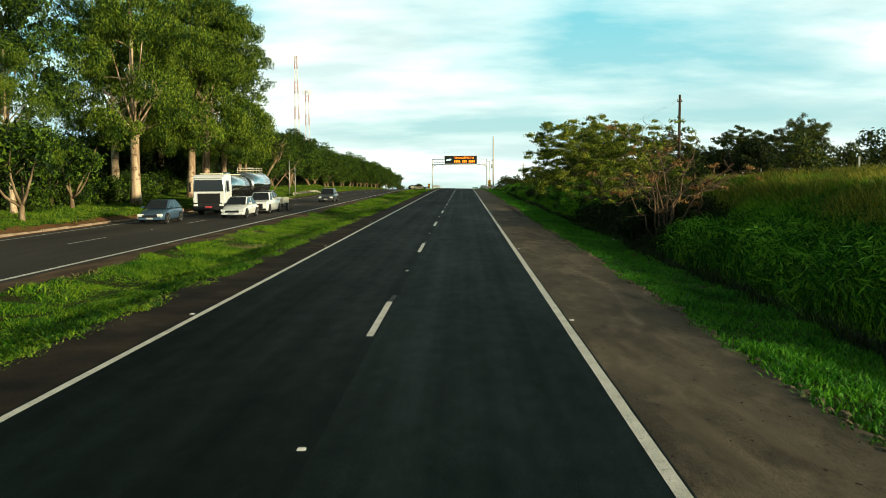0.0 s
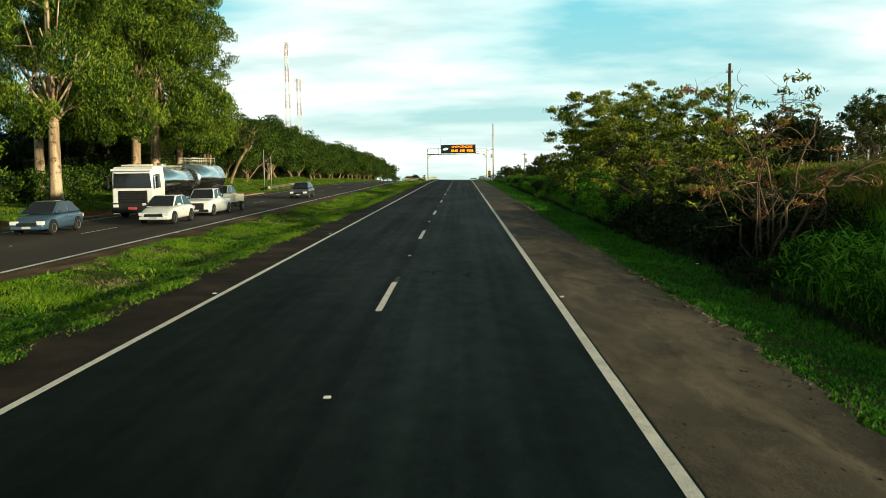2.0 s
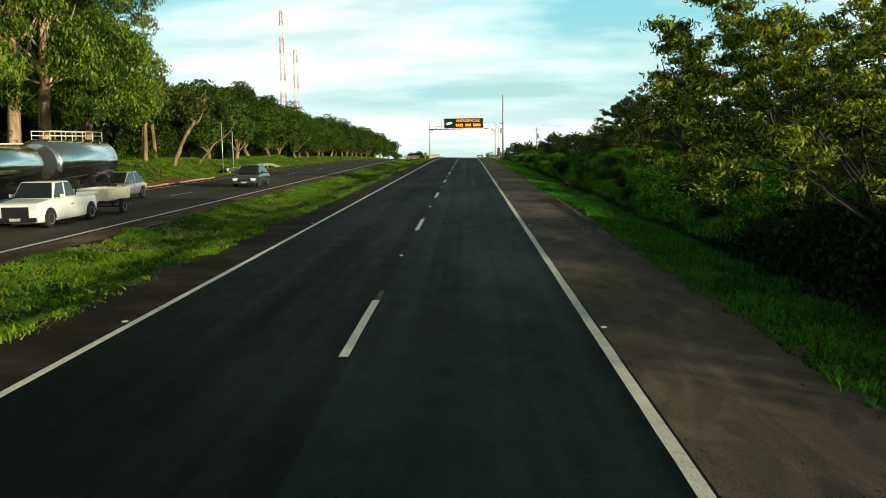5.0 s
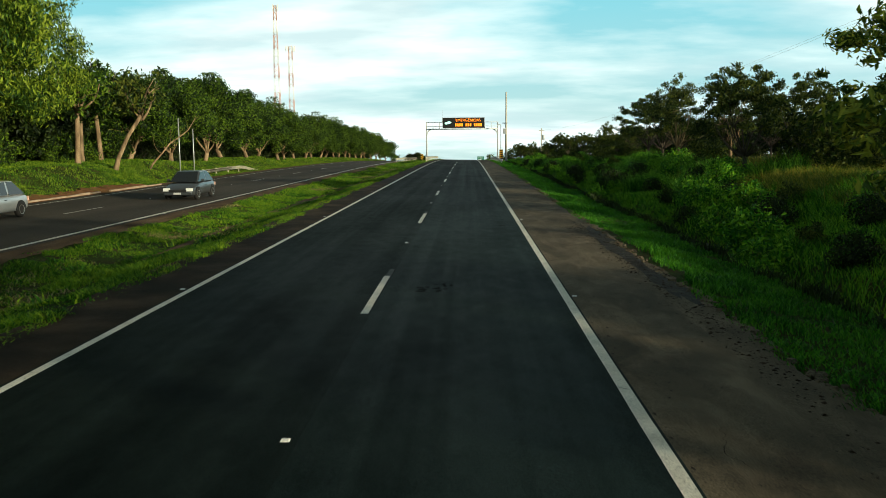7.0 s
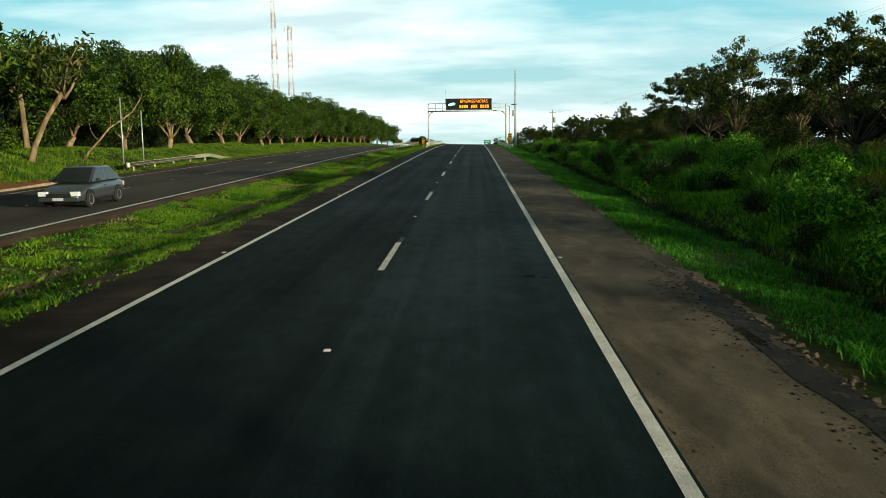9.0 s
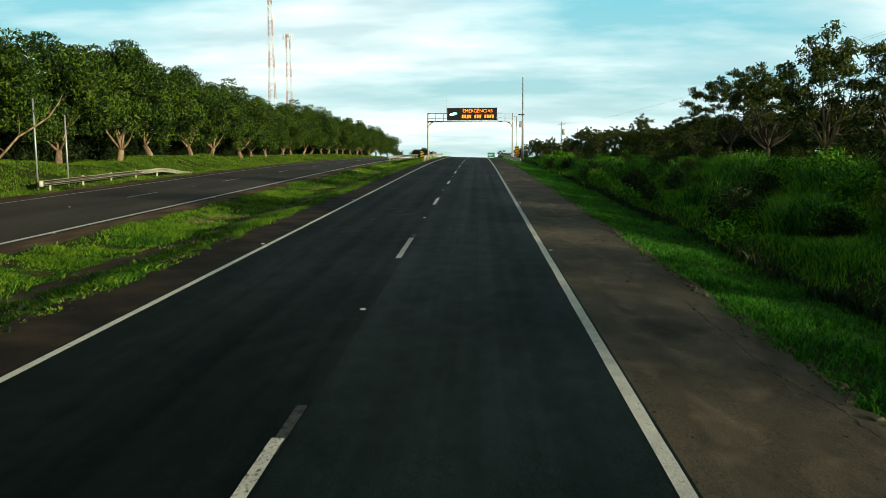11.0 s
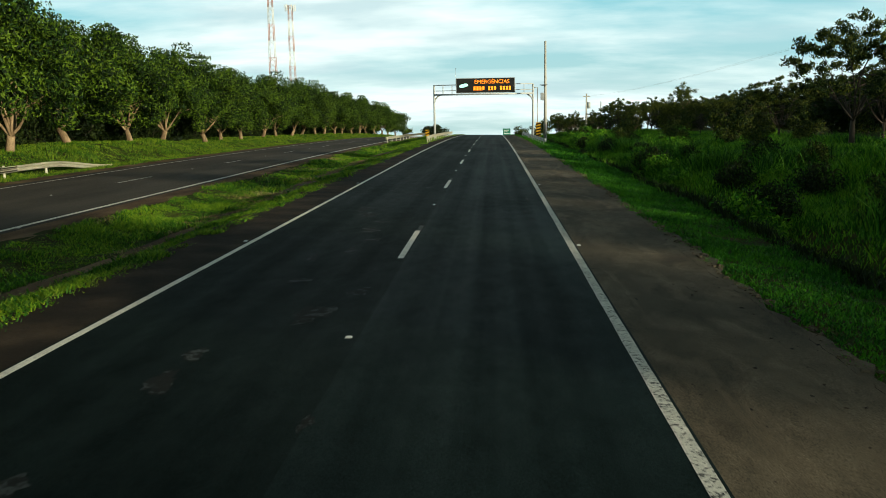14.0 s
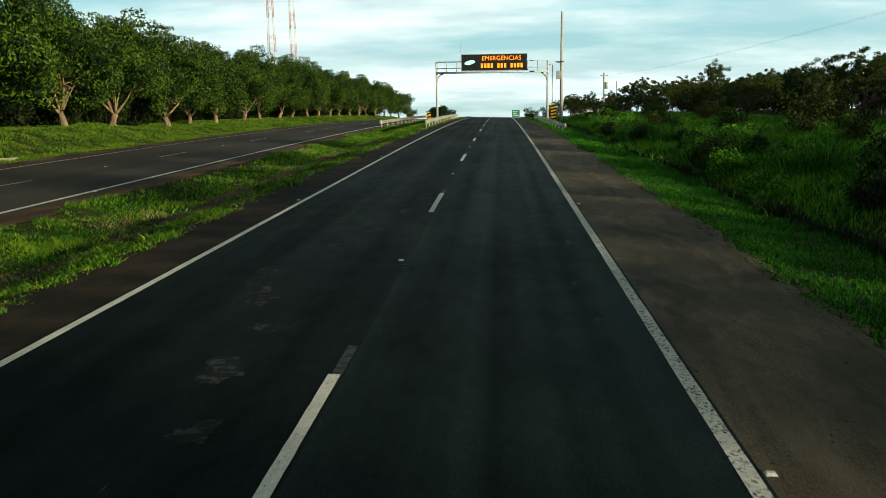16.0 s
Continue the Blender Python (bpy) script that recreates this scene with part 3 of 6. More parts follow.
def make_tree(kind, label, category="tree", **o):
    """One tree at the origin: root, trunk with its limbs, crown."""
    t = root(kind)
    bm = bmesh.new()
    H, R, base = o["h"], o["r"], o["base"]
    lean = np.array(o.get("lean", (0, 0)))
    fork, shift = o["fork"], o.get("shift", (0, 0))
    top = np.array([lean[0], lean[1], fork])
    r0 = o["trunk"]
    pts = [(0, 0, -0.4), (lean[0] * 0.15, lean[1] * 0.15, fork * 0.2), (lean[0] * 0.5, lean[1] * 0.5, fork * 0.6), tuple(top)]
    pipe(bm, pts, [r0 * 1.45, r0 * 1.05, r0 * 0.95, r0 * 0.85], 10)
    lobes = []
    nl = o["limbs"]
    masses = []
    for i in range(nl):
        ang = 2 * math.pi * (i + rng.uniform(-0.3, 0.3)) / nl
        reach = R * rng.uniform(0.35, 0.72)
        zt = base + (H - base) * rng.uniform(0.35, 0.85)
        if o.get("masses"):
            zt = base + (H - base) * (0.14 + 0.72 * ((i * 0.618) % 1.0))
            reach = R * rng.uniform(0.45, 0.80) * (1 - 0.45 * max(0, (zt - base) / (H - base) - 0.45))
        q = top + np.array([math.cos(ang) * reach, math.sin(ang) * reach, zt - fork])
        masses.append(q + np.array([shift[0], shift[1], 0]))
        if o.get("masses") and (H > 15 and zt < fork + 1.5 or zt < base + o.get("steep", 0) * (H - base)):
            continue
        q = top + (q - top) * (o.get("inner", 0.82) if o.get("masses") else 1.0)
        p0 = top - np.array([0, 0, rng.uniform(0, fork * 0.12)]) if H < 15 or i < 3 else np.array([lean[0], lean[1], rng.uniform(fork, max(fork + 0.5, zt - 3.5))])
        limb(bm, p0, q, r0 * (0.40 if H > 15 else 0.62) * math.sqrt(6 / max(nl, 6)), r0 * 0.10, 0.12)
        for j in range(2 if H < 15 else i % 2):
            s = rng.uniform(0.45, 0.8)
            b0 = top + (q - top) * s
            q2 = b0 + np.array([rng.normal() * R * 0.22, rng.normal() * R * 0.22, rng.uniform(0.03, 0.16) * (H - base)])
            limb(bm, b0, q2, r0 * 0.25, r0 * 0.07, 0.15, 5, 4)
    if o.get("leader"):
        limb(bm, top, (lean[0] * 1.4, lean[1] * 1.4, H * 0.92), r0 * 0.7, r0 * 0.12, 0.04, 8, 7)
    trunk = part("trunk", bm, o["bark"], t)
    cz, half = (H + base) / 2, (H - base) / 2
    n = o["lobes"]
    for i in range(n):
        u = unit(1)[0]
        k = rng.uniform(0.45, 0.95) ** 0.6
        taper = 1.0 - o.get("taper", 0.2) * max(0, u[2])
        rr = o["lobe"] * rng.uniform(0.65, 1.3)
        if o.get("masses"):
            c = masses[i % nl] if i % 7 else np.array([lean[0] + shift[0], lean[1] + shift[1], base + (H - base) * rng.uniform(0.45, 0.95)])
            d = u * o["masses"] * rng.uniform(0.3, 1.0) ** 0.5 * np.array([1, 1, 0.72])
            rr *= rng.uniform(0.7, 1.1)
            lobes.append((*(c + d), rr))
            continue
        lobes.append((lean[0] + shift[0] + u[0] * (R - rr * 0.6) * k * taper, lean[1] + shift[1] + u[1] * (R - rr * 0.6) * k * taper, cz + u[2] * (half - rr * 0.5) * k, rr))
    c, nn = lobes_leaves(lobes, o["dense"], o.get("shell", 0.55), o.get("squash", 0.82))
    leaf_mesh("crown", c, nn, o["leaf"][0], o["leaf"][1], o["mat"], t, o.get("droop", 0.4))
    return tagged(t, label, category)


def plant(src, x, y, s=1.0, rz=0.0, dz=0.0, sz=None):
    o = copy_thing(src, Matrix.Translation((x, y, float(ground(x, y)) + dz)) @ Euler((0, 0, radians(rz))).to_matrix().to_4x4())
    o.scale = (s, s, sz or s)
    return o


def settle(src, x, y, rz=0.0, s=1.0):
    src.location, src.rotation_euler, src.scale = (x, y, float(ground(x, y))), (0, 0, radians(rz)), (s, s, s)
    return src


# mango row along the far carriageway
MANGO = dict(h=8.8, r=4.8, base=1.8, fork=1.0, trunk=0.26, limbs=12, masses=1.7, lobes=135, lobe=1.02, dense=19.0, leaf=(0.30, 0.12), mat="mango", bark="bark", taper=0.25, shell=0.78, inner=0.50, steep=0.40)
mangos = []
for k in range(4):
    o = dict(MANGO)
    o["h"] *= (1.0, 0.92, 1.06, 0.97)[k]
    o["r"] *= (1.0, 1.08, 0.94, 1.0)[k]
    o["lean"] = ((0.3, -0.2), (-0.4, 0.3), (0.2, 0.4), (-0.2, -0.3))[k]
    mangos.append(make_tree("mango_tree", "dense round dark-green roadside tree with pale forked trunk", **o))
ROW = [(-28.4, 147), (-29.2, 156), (-28.2, 164.5), (-28.8, 173), (-27.8, 182), (-28.4, 189), (-28.4, 196.5), (-28.0, 205), (-28.3, 213), (-28.0, 221), (-28.4, 229.5),
       (-28.0, 238), (-28.3, 247), (-28.1, 256), (-28.4, 266), (-28.0, 276), (-28.2, 287), (-28.3, 299), (-28.0, 312), (-28.2, 326), (-28.2, 341), (-28.0, 357)]
for k, (x, y) in enumerate(ROW):
    s = (1.06 if k < 2 else 0.96 if k < 4 else 0.86) + 0.07 * math.sin(k * 2.1)
    if k < 4:
        settle(mangos[k], x, y, 40 * k, s)
        o = mangos[k]
    else:
        o = plant(mangos[k % 4], x, y, s, 67 * k)
    tagged(o, group="roadside tree row")

for x, y, s, r in ((-29.4, 138.5, 1.02, 140), (-30.4, 130.0, 0.99, 250)):
    tagged(plant(mangos[int(y) % 3], x, y, s, r), group="roadside tree row")

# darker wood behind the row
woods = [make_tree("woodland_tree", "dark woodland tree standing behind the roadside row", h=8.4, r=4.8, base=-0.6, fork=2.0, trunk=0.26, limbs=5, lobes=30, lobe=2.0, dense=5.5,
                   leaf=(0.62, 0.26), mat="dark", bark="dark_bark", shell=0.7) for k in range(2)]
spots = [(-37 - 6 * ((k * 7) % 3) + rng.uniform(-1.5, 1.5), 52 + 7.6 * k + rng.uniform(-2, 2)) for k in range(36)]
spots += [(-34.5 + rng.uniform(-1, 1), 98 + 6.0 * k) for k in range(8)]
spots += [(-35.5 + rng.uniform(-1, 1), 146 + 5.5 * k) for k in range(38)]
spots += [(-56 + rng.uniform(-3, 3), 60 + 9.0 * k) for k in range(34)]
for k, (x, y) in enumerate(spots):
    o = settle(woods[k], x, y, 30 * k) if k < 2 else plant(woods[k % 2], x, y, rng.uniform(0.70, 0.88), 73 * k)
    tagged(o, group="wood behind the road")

# scrub closing the view behind the trees on the right
for k in range(30):
    tagged(plant(woods[k % 2], 34 + 7 * ((k * 0.618) % 1.0), 96 + 6.2 * k, rng.uniform(0.52, 0.66), 73 * k), group="scrub right of the road")

# tall gum trees
gum1 = make_tree("eucalyptus_tree", "tall eucalyptus with peeling pale trunk and airy olive crown", h=23.5, r=7.2, base=3.4, fork=5.8, trunk=0.42, limbs=19, masses=2.2, lobes=430, lobe=0.86, dense=17.0,
                 leaf=(0.32, 0.11), mat="gum", bark="gum_bark", taper=0.35, shell=0.66, inner=0.62, droop=0.9, leader=True, lean=(0.1, 0), shift=(0.3, 0))
settle(gum1, -27.5, 76.2, 20)
gum2 = make_tree("eucalyptus_tree", "tall eucalyptus with two-tone trunk and drooping olive foliage", h=24.0, r=7.6, base=2.6, fork=6.0, trunk=0.42, limbs=20, masses=2.2, lobes=450, lobe=0.86, dense=17.0,
                 leaf=(0.32, 0.11), mat="gum", bark="gum_bark", taper=0.4, shell=0.72, inner=0.62, droop=0.9, leader=True, lean=(0.2, 0.2), shift=(1.2, 0))
settle(gum2, -26.9, 89.8, 0)
for x, y, s, r in ((-26.0, 92.0, 0.98, 20), (-25.8, 98.0, 0.80, 340), (-32.5, 84.0, 0.95, 60), (-33.0, 98, 0.85, 10), (-32.5, 106.5, 0.62, 100)):
    plant(gum2 if r != 60 else gum1, x, y, s, r)
# small crooked trees on the bank
crook = make_tree("crooked_tree", "slender crooked tree with sparse leaves on the bank", h=7.6, r=2.9, base=3.0, fork=3.6, trunk=0.17, limbs=5, lobes=18, lobe=1.05, dense=7.0,
                  leaf=(0.42, 0.17), mat="mango", bark="bark", shell=0.4, lean=(0.2, -0.1))
settle(crook, -26.8, 111.5, 0, 1.1)
lean_tree = make_tree("leaning_tree", "leaning thin-trunked tree with open crown on the bank", h=7.8, r=3.0, base=3.4, fork=4.0, trunk=0.16, limbs=5, lobes=14, lobe=1.0, dense=5.5,
                      leaf=(0.42, 0.17), mat="savanna", bark="bark", shell=0.35, lean=(2.0, 0.6))
settle(lean_tree, -25.5, 114.8, 0, 1.05)
for x, y, s, r in ((-29.0, 117, 1.0, 120), (-30.5, 124, 1.15, 200), (-31, 107, 1.1, 77)):
    plant(crook, x, y, s, r)
yard = make_tree("small_tree", "small bushy roadside tree with short pale forked trunk", h=6.2, r=3.0, base=1.9, fork=1.0, trunk=0.17, limbs=5, lobes=22, lobe=1.1, dense=8.0,
                 leaf=(0.40, 0.16), mat="mango", bark="bark", shell=0.5)
settle(yard, -24.3, 50.5, 0, 1.0)
plant(yard, -29.2, 67.5, 0.95, 140)
plant(yard, -31.5, 58.5, 1.1, 200)
plant(yard, -33.5, 73.0, 1.1, 20)

undergrowth = make_tree("undergrowth_bush", "leafy green bush in the shade under the tall trees", "bush", h=2.6, r=2.2, base=-0.3, fork=0.4, trunk=0.05, limbs=6, masses=0.8, lobes=34, lobe=0.7, dense=12.0, leaf=(0.26, 0.12), mat="mango", bark="dark_bark", shell=0.5)
settle(undergrowth, -30.0, 80.0, 0, 1.0)
for k in range(16):
    tagged(plant(undergrowth, -30.2 - 2.6 * ((k * 0.618) % 1.0), 62 + 4.4 * k + rng.uniform(-1, 1), rng.uniform(0.6, 1.25), 60 * k), group="undergrowth below the trees")

# right-hand side trees
feather = make_tree("feathery_tree", "spreading roadside tree with feathery light-green leaves and many thin stems", h=6.6, r=5.3, base=1.2, fork=0.9, trunk=0.11, limbs=17, masses=1.5, lobes=430, lobe=0.42, dense=66.0,
                    leaf=(0.155, 0.055), mat="feather", bark="dark_bark", shell=0.15, taper=0.0, lean=(-0.5, 0), shift=(-0.8, 0), squash=0.42, inner=0.9)
settle(feather, 11.7, 56.0, 0, 1.0)
over = make_tree("overhanging_tree", "tree with long level boughs and sparse foliage over the verge", h=7.0, r=4.9, base=3.9, fork=2.8, trunk=0.15, limbs=13, masses=1.1, lobes=180, lobe=0.42, dense=60,
                 leaf=(0.155, 0.055), mat="feather", bark="dark_bark", shell=0.15, taper=0.0, lean=(-0.5, -0.2), shift=(-0.6, -0.3), squash=0.5)
settle(over, 11.9, 62.8, 0, 1.0)
flat = make_tree("savanna_tree", "umbrella-shaped savanna tree with dark open crown", h=8.2, r=4.2, base=3.0, fork=1.8, trunk=0.18, limbs=14, masses=1.5, lobes=150, lobe=0.58, dense=19,
                 leaf=(0.28, 0.11), mat="savanna", bark="dark_bark", shell=0.3, taper=0.0, squash=0.55)
settle(flat, 17.3, 98.5, 0, 0.76)
tall = make_tree("savanna_tree", "open-crowned savanna tree with light forked bark", h=9.0, r=3.4, base=2.4, fork=2.0, trunk=0.20, limbs=13, masses=1.3, lobes=130, lobe=0.56, dense=19,
                 leaf=(0.28, 0.11), mat="savanna", bark="bark", shell=0.3, taper=0.15)
settle(tall, 17.8, 116.0, 0, 0.74)
shrub = make_tree("shrub", "dense dark shrub among tall grass", "shrub", h=3.4, r=2.2, base=-0.3, fork=0.5, trunk=0.08, limbs=7, masses=0.8, lobes=30, lobe=0.9, dense=9.0, leaf=(0.30, 0.13), mat="savanna", bark="dark_bark", shell=0.5)
settle(shrub, 18.6, 110, 0, 0.6)
TREES = ((flat, 19.7, 129.6, 0.90, 0), (flat, 21.0, 142.1, 0.98, 80), (tall, 23.0, 120, 0.85, 130), (flat, 25.5, 112, 0.85, 200), (flat, 27.0, 152, 0.72, 20), (tall, 24.0, 170, 0.58, 300), (flat, 22.5, 182, 0.56, 60),
         (flat, 28.0, 196, 0.62, 160), (tall, 29.8, 224, 0.88, 10), (flat, 26.0, 212, 0.55, 250), (flat, 34.0, 240, 0.70, 30), (flat, 20.5, 246, 0.45, 300), (flat, 27.0, 262, 0.6, 90), (flat, 23.0, 160, 0.66, 240),
         (flat, 33.0, 100, 0.9, 45), (tall, 36.0, 88, 0.85, 270), (flat, 31.0, 78, 0.75, 120), (flat, 38.0, 66, 0.85, 220), (flat, 42.0, 120, 0.9, 10), (tall, 40.0, 145, 0.85, 100), (flat, 24.0, 92, 0.8, 20),
         (flat, 44.0, 175, 0.85, 170), (flat, 46.0, 205, 0.85, 310), (flat, 38.0, 228, 0.8, 200), (flat, 31.5, 135, 0.8, 290), (flat, 36.0, 188, 0.75, 60), (flat, 18.0, 275, 0.45, 10), (flat, 30, 290, 0.6, 130))
dark_tall = make_tree("tall_tree", "tall dark leafy tree rising behind the small roadside trees", h=18.5, r=5.6, base=6.8, fork=6.4, trunk=0.28, limbs=13, masses=1.8, lobes=170, lobe=1.0, dense=13.0,
                      leaf=(0.34, 0.14), mat="mango", bark="bark", shell=0.7, inner=0.6)
settle(dark_tall, -33.5, 66.5, 0, 1.0)
plant(gum2, -28.9, 58.2, 0.50, 200)
BUSHES = [(14.0, 122, 0.55, 30), (15.8, 133, 0.7, 100), (17.5, 147, 0.8, 210), (15.5, 160, 0.7, 300), (18.5, 156, 0.9, 10), (14.0, 176, 0.7, 77), (16, 190, 0.8, 190), (13.6, 203, 0.6, 40), (19, 205, 0.9, 140), (13.5, 221, 0.6, 260),
          (17, 232, 0.8, 20), (12.6, 92, 0.45, 45), (14.5, 84, 0.6, 120), (12.2, 76, 0.45, 250), (17.0, 70, 0.9, 60), (13.0, 64, 0.6, 330), (20.5, 96, 1.0, 60), (22.5, 54, 0.9, 80), (27.0, 44, 1.0, 10), (12.4, 50.0, 0.6, 150),
          (13.6, 47.0, 0.6, 20), (12.8, 44.5, 0.5, 100), (15.5, 57, 0.8, 200), (13.4, 59.5, 0.7, 310)]
for k in range(24):
    BUSHES.append((21.5 + 5.5 * ((k * 5) % 4) / 3 + rng.uniform(-0.8, 0.8), 84 + 8.8 * k + rng.uniform(-3, 3), rng.uniform(0.4, 0.85), 47 * k))
for k in range(26):
    BUSHES.append((36 + rng.uniform(-3, 5), 60 + 9.5 * k, rng.uniform(0.9, 1.3), 31 * k))
for k in range(30):
    TREES += ((flat if k % 3 else tall, (19.5 if k < 11 else 14.0) + 15 * ((k * 0.618) % 1.0), 203 + 4.3 * k, (0.52 if k < 11 else 0.40) + 0.20 * ((k * 0.382) % 1.0), 77 * k),)
# real thicket by the ditch; its leaf colour carries the shade there
thick = make_tree("thicket", "tangled thicket, shade put into its near-black leaf colour", "shrub", h=2.3, r=1.9, base=-0.5, fork=0.4, trunk=0.06, limbs=6, lobes=22, lobe=0.75, dense=11.0, leaf=(0.26, 0.11), mat="dark", bark="dark_bark", shell=0.5)
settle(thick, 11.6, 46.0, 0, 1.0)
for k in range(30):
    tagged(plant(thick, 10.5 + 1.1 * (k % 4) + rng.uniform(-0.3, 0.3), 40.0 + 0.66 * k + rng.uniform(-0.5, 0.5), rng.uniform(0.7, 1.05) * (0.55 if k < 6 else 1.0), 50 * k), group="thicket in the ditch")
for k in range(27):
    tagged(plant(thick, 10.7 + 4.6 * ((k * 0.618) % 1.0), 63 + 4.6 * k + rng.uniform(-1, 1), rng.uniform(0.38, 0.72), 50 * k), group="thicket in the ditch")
# near-black copies added behind the mango trunks as the shade under their crowns
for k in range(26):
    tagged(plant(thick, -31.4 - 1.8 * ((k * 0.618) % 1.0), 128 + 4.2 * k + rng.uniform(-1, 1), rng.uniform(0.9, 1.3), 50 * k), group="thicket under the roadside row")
weed = make_tree("weed_clump", "leafy green weed clump growing in the roadside ditch", "weeds", h=1.5, r=1.3, base=-0.4, fork=0.3, trunk=0.03, limbs=6, lobes=20, lobe=0.5, dense=26.0, leaf=(0.19, 0.085), mat="rough", bark="bark", shell=0.4)
settle(weed, 12.0, 68.0, 0, 1.0)
for k in range(84):
    tagged(plant(weed, 9.7 + rng.uniform(0, 6.5) ** 1.12, 60 + 2.15 * k + rng.uniform(-2, 2), rng.uniform(0.45, 1.15), 50 * k), group="weeds beside the ditch")
for src, x, y, s, r in [(t, x, y, s * (0.84 if y > 125 else 0.9), r) for t, x, y, s, r in TREES] + [(shrub, x, y, s * (0.80 if y > 150 else 0.55 if 60 < y and x < 20 else 1.0), r) for x, y, s, r in BUSHES]:
    tagged(plant(src, x, y, s, r), group="bush and trees beside the road")


def dead_bush():
    """Wide half-dead tree: long arching stems from one base, bare forks, a few green and brown sprays at the tips."""
    t = root("half_dead_tree")
    bm = bmesh.new()
    tips = []
    for i in range(13):
        a = 2 * math.pi * (i + rng.uniform(-0.35, 0.35)) / 13
        out = rng.uniform(1.8, 4.0)
        top = rng.uniform(2.3, 3.8)
        if i % 3 == 1:
            out, top = 2.1, rng.uniform(4.8, 5.9)
        d = np.array([math.cos(a), math.sin(a) * 0.8, 0])
        sway = np.array([-math.sin(a), math.cos(a), 0]) * rng.normal() * 0.5
        foot = np.array([rng.normal() * 0.35, rng.normal() * 0.35, -0.3])
        r0 = rng.uniform(0.032, 0.068)
        u = np.linspace(0, 1, 10)
        pts = [foot + d * out * q ** 1.25 + sway * math.sin(3 * q) + np.array([0, 0, (top + 0.3) * math.sin(q * 1.5)]) + rng.normal(size=3) * 0.11 * min(1, 4 * q) for q in u]
        pipe(bm, pts, [r0 * (1 - 0.72 * q) for q in u], 7)
        for j in range(9):
            b0 = pts[rng.integers(3, 10)]
            q2 = b0 + np.array([rng.normal() * 0.65 + 0.45 * d[0], rng.normal() * 0.65 + 0.45 * d[1], rng.uniform(-0.4, 0.9)])
            tw = limb(bm, b0, q2, r0 * 0.34, 0.009, 0.30, 5, 6)
            tips.append(q2)
            for m in range(2):
                c0 = tw[rng.integers(2, 5)]
                q3 = c0 + np.array([rng.normal() * 0.4, rng.normal() * 0.4, rng.uniform(-0.2, 0.5)])
                limb(bm, c0, q3, 0.011, 0.004, 0.3, 4, 4)
                tips.append(q3)
    part("branchwork", bm, "dead_wood", t)
    for name, mat, sel, n_, size in (("dry_leaves", "brown", tips[::9], 14, (0.20, 0.06)), ("green_leaves", "feather", [p for p in tips[1::3] if p[0] < -0.9 or p[2] > 5.0], 16, (0.19, 0.07))):
        c, n = lobes_leaves([(*p, rng.uniform(0.25, 0.5)) for p in sel], n_, 0.15, 0.4)
        leaf_mesh(name, c, n, size[0], size[1], mat, t, 0.4)
    return tagged(t, "half-dead spreading tree of bare arching branches with sparse leaves", "tree")


settle(dead_bush(), 11.5, 43.2)


def leaning_sapling():
    """Bare slanting sapling: one bowed stem, upright side shoots, a few leaves at the tip."""
    t = root("leaning_sapling", -25.7, 122.3, float(ground(-25.7, 122.3)))
    bm = bmesh.new()
    stem = [np.array(p) for p in ((0, 0, -0.3), (0.35, 0.3, 0.45), (0.95, 0.8, 1.25), (1.5, 1.3, 2.1), (2.15, 1.9, 2.65), (2.75, 2.5, 3.25), (3.15, 3.0, 4.1), (3.3, 3.2, 4.6))]
    pipe(bm, stem, [0.085, 0.08, 0.072, 0.064, 0.055, 0.046, 0.032, 0.016], 8)
    tips = []
    for k, (dx, dy, dz, r) in ((2, (-0.75, 0.15, 1.5, 0.035)), (3, (0.05, 0.1, 1.3, 0.03)), (4, (0.25, -0.2, 0.8, 0.022)), (5, (-0.3, 0.3, 1.0, 0.022)), (6, (0.5, 0.1, 0.5, 0.016))):
        q = stem[k] + np.array([dx, dy, dz])
        limb(bm, stem[k], q, r, 0.008, 0.22, 6, 6)
        tips.append(q)
    part("stem", bm, "bark", t)
    c, n = lobes_leaves([(*q, 0.28) for q in tips[2:]] + [(*stem[-1], 0.35)], 12, 0.2, 0.6)
    leaf_mesh("leaves", c, n, 0.22, 0.09, "mango", t, 0.4)
    return tagged(t, "bare pale sapling leaning over the bank towards the road", "sapling")


leaning_sapling()


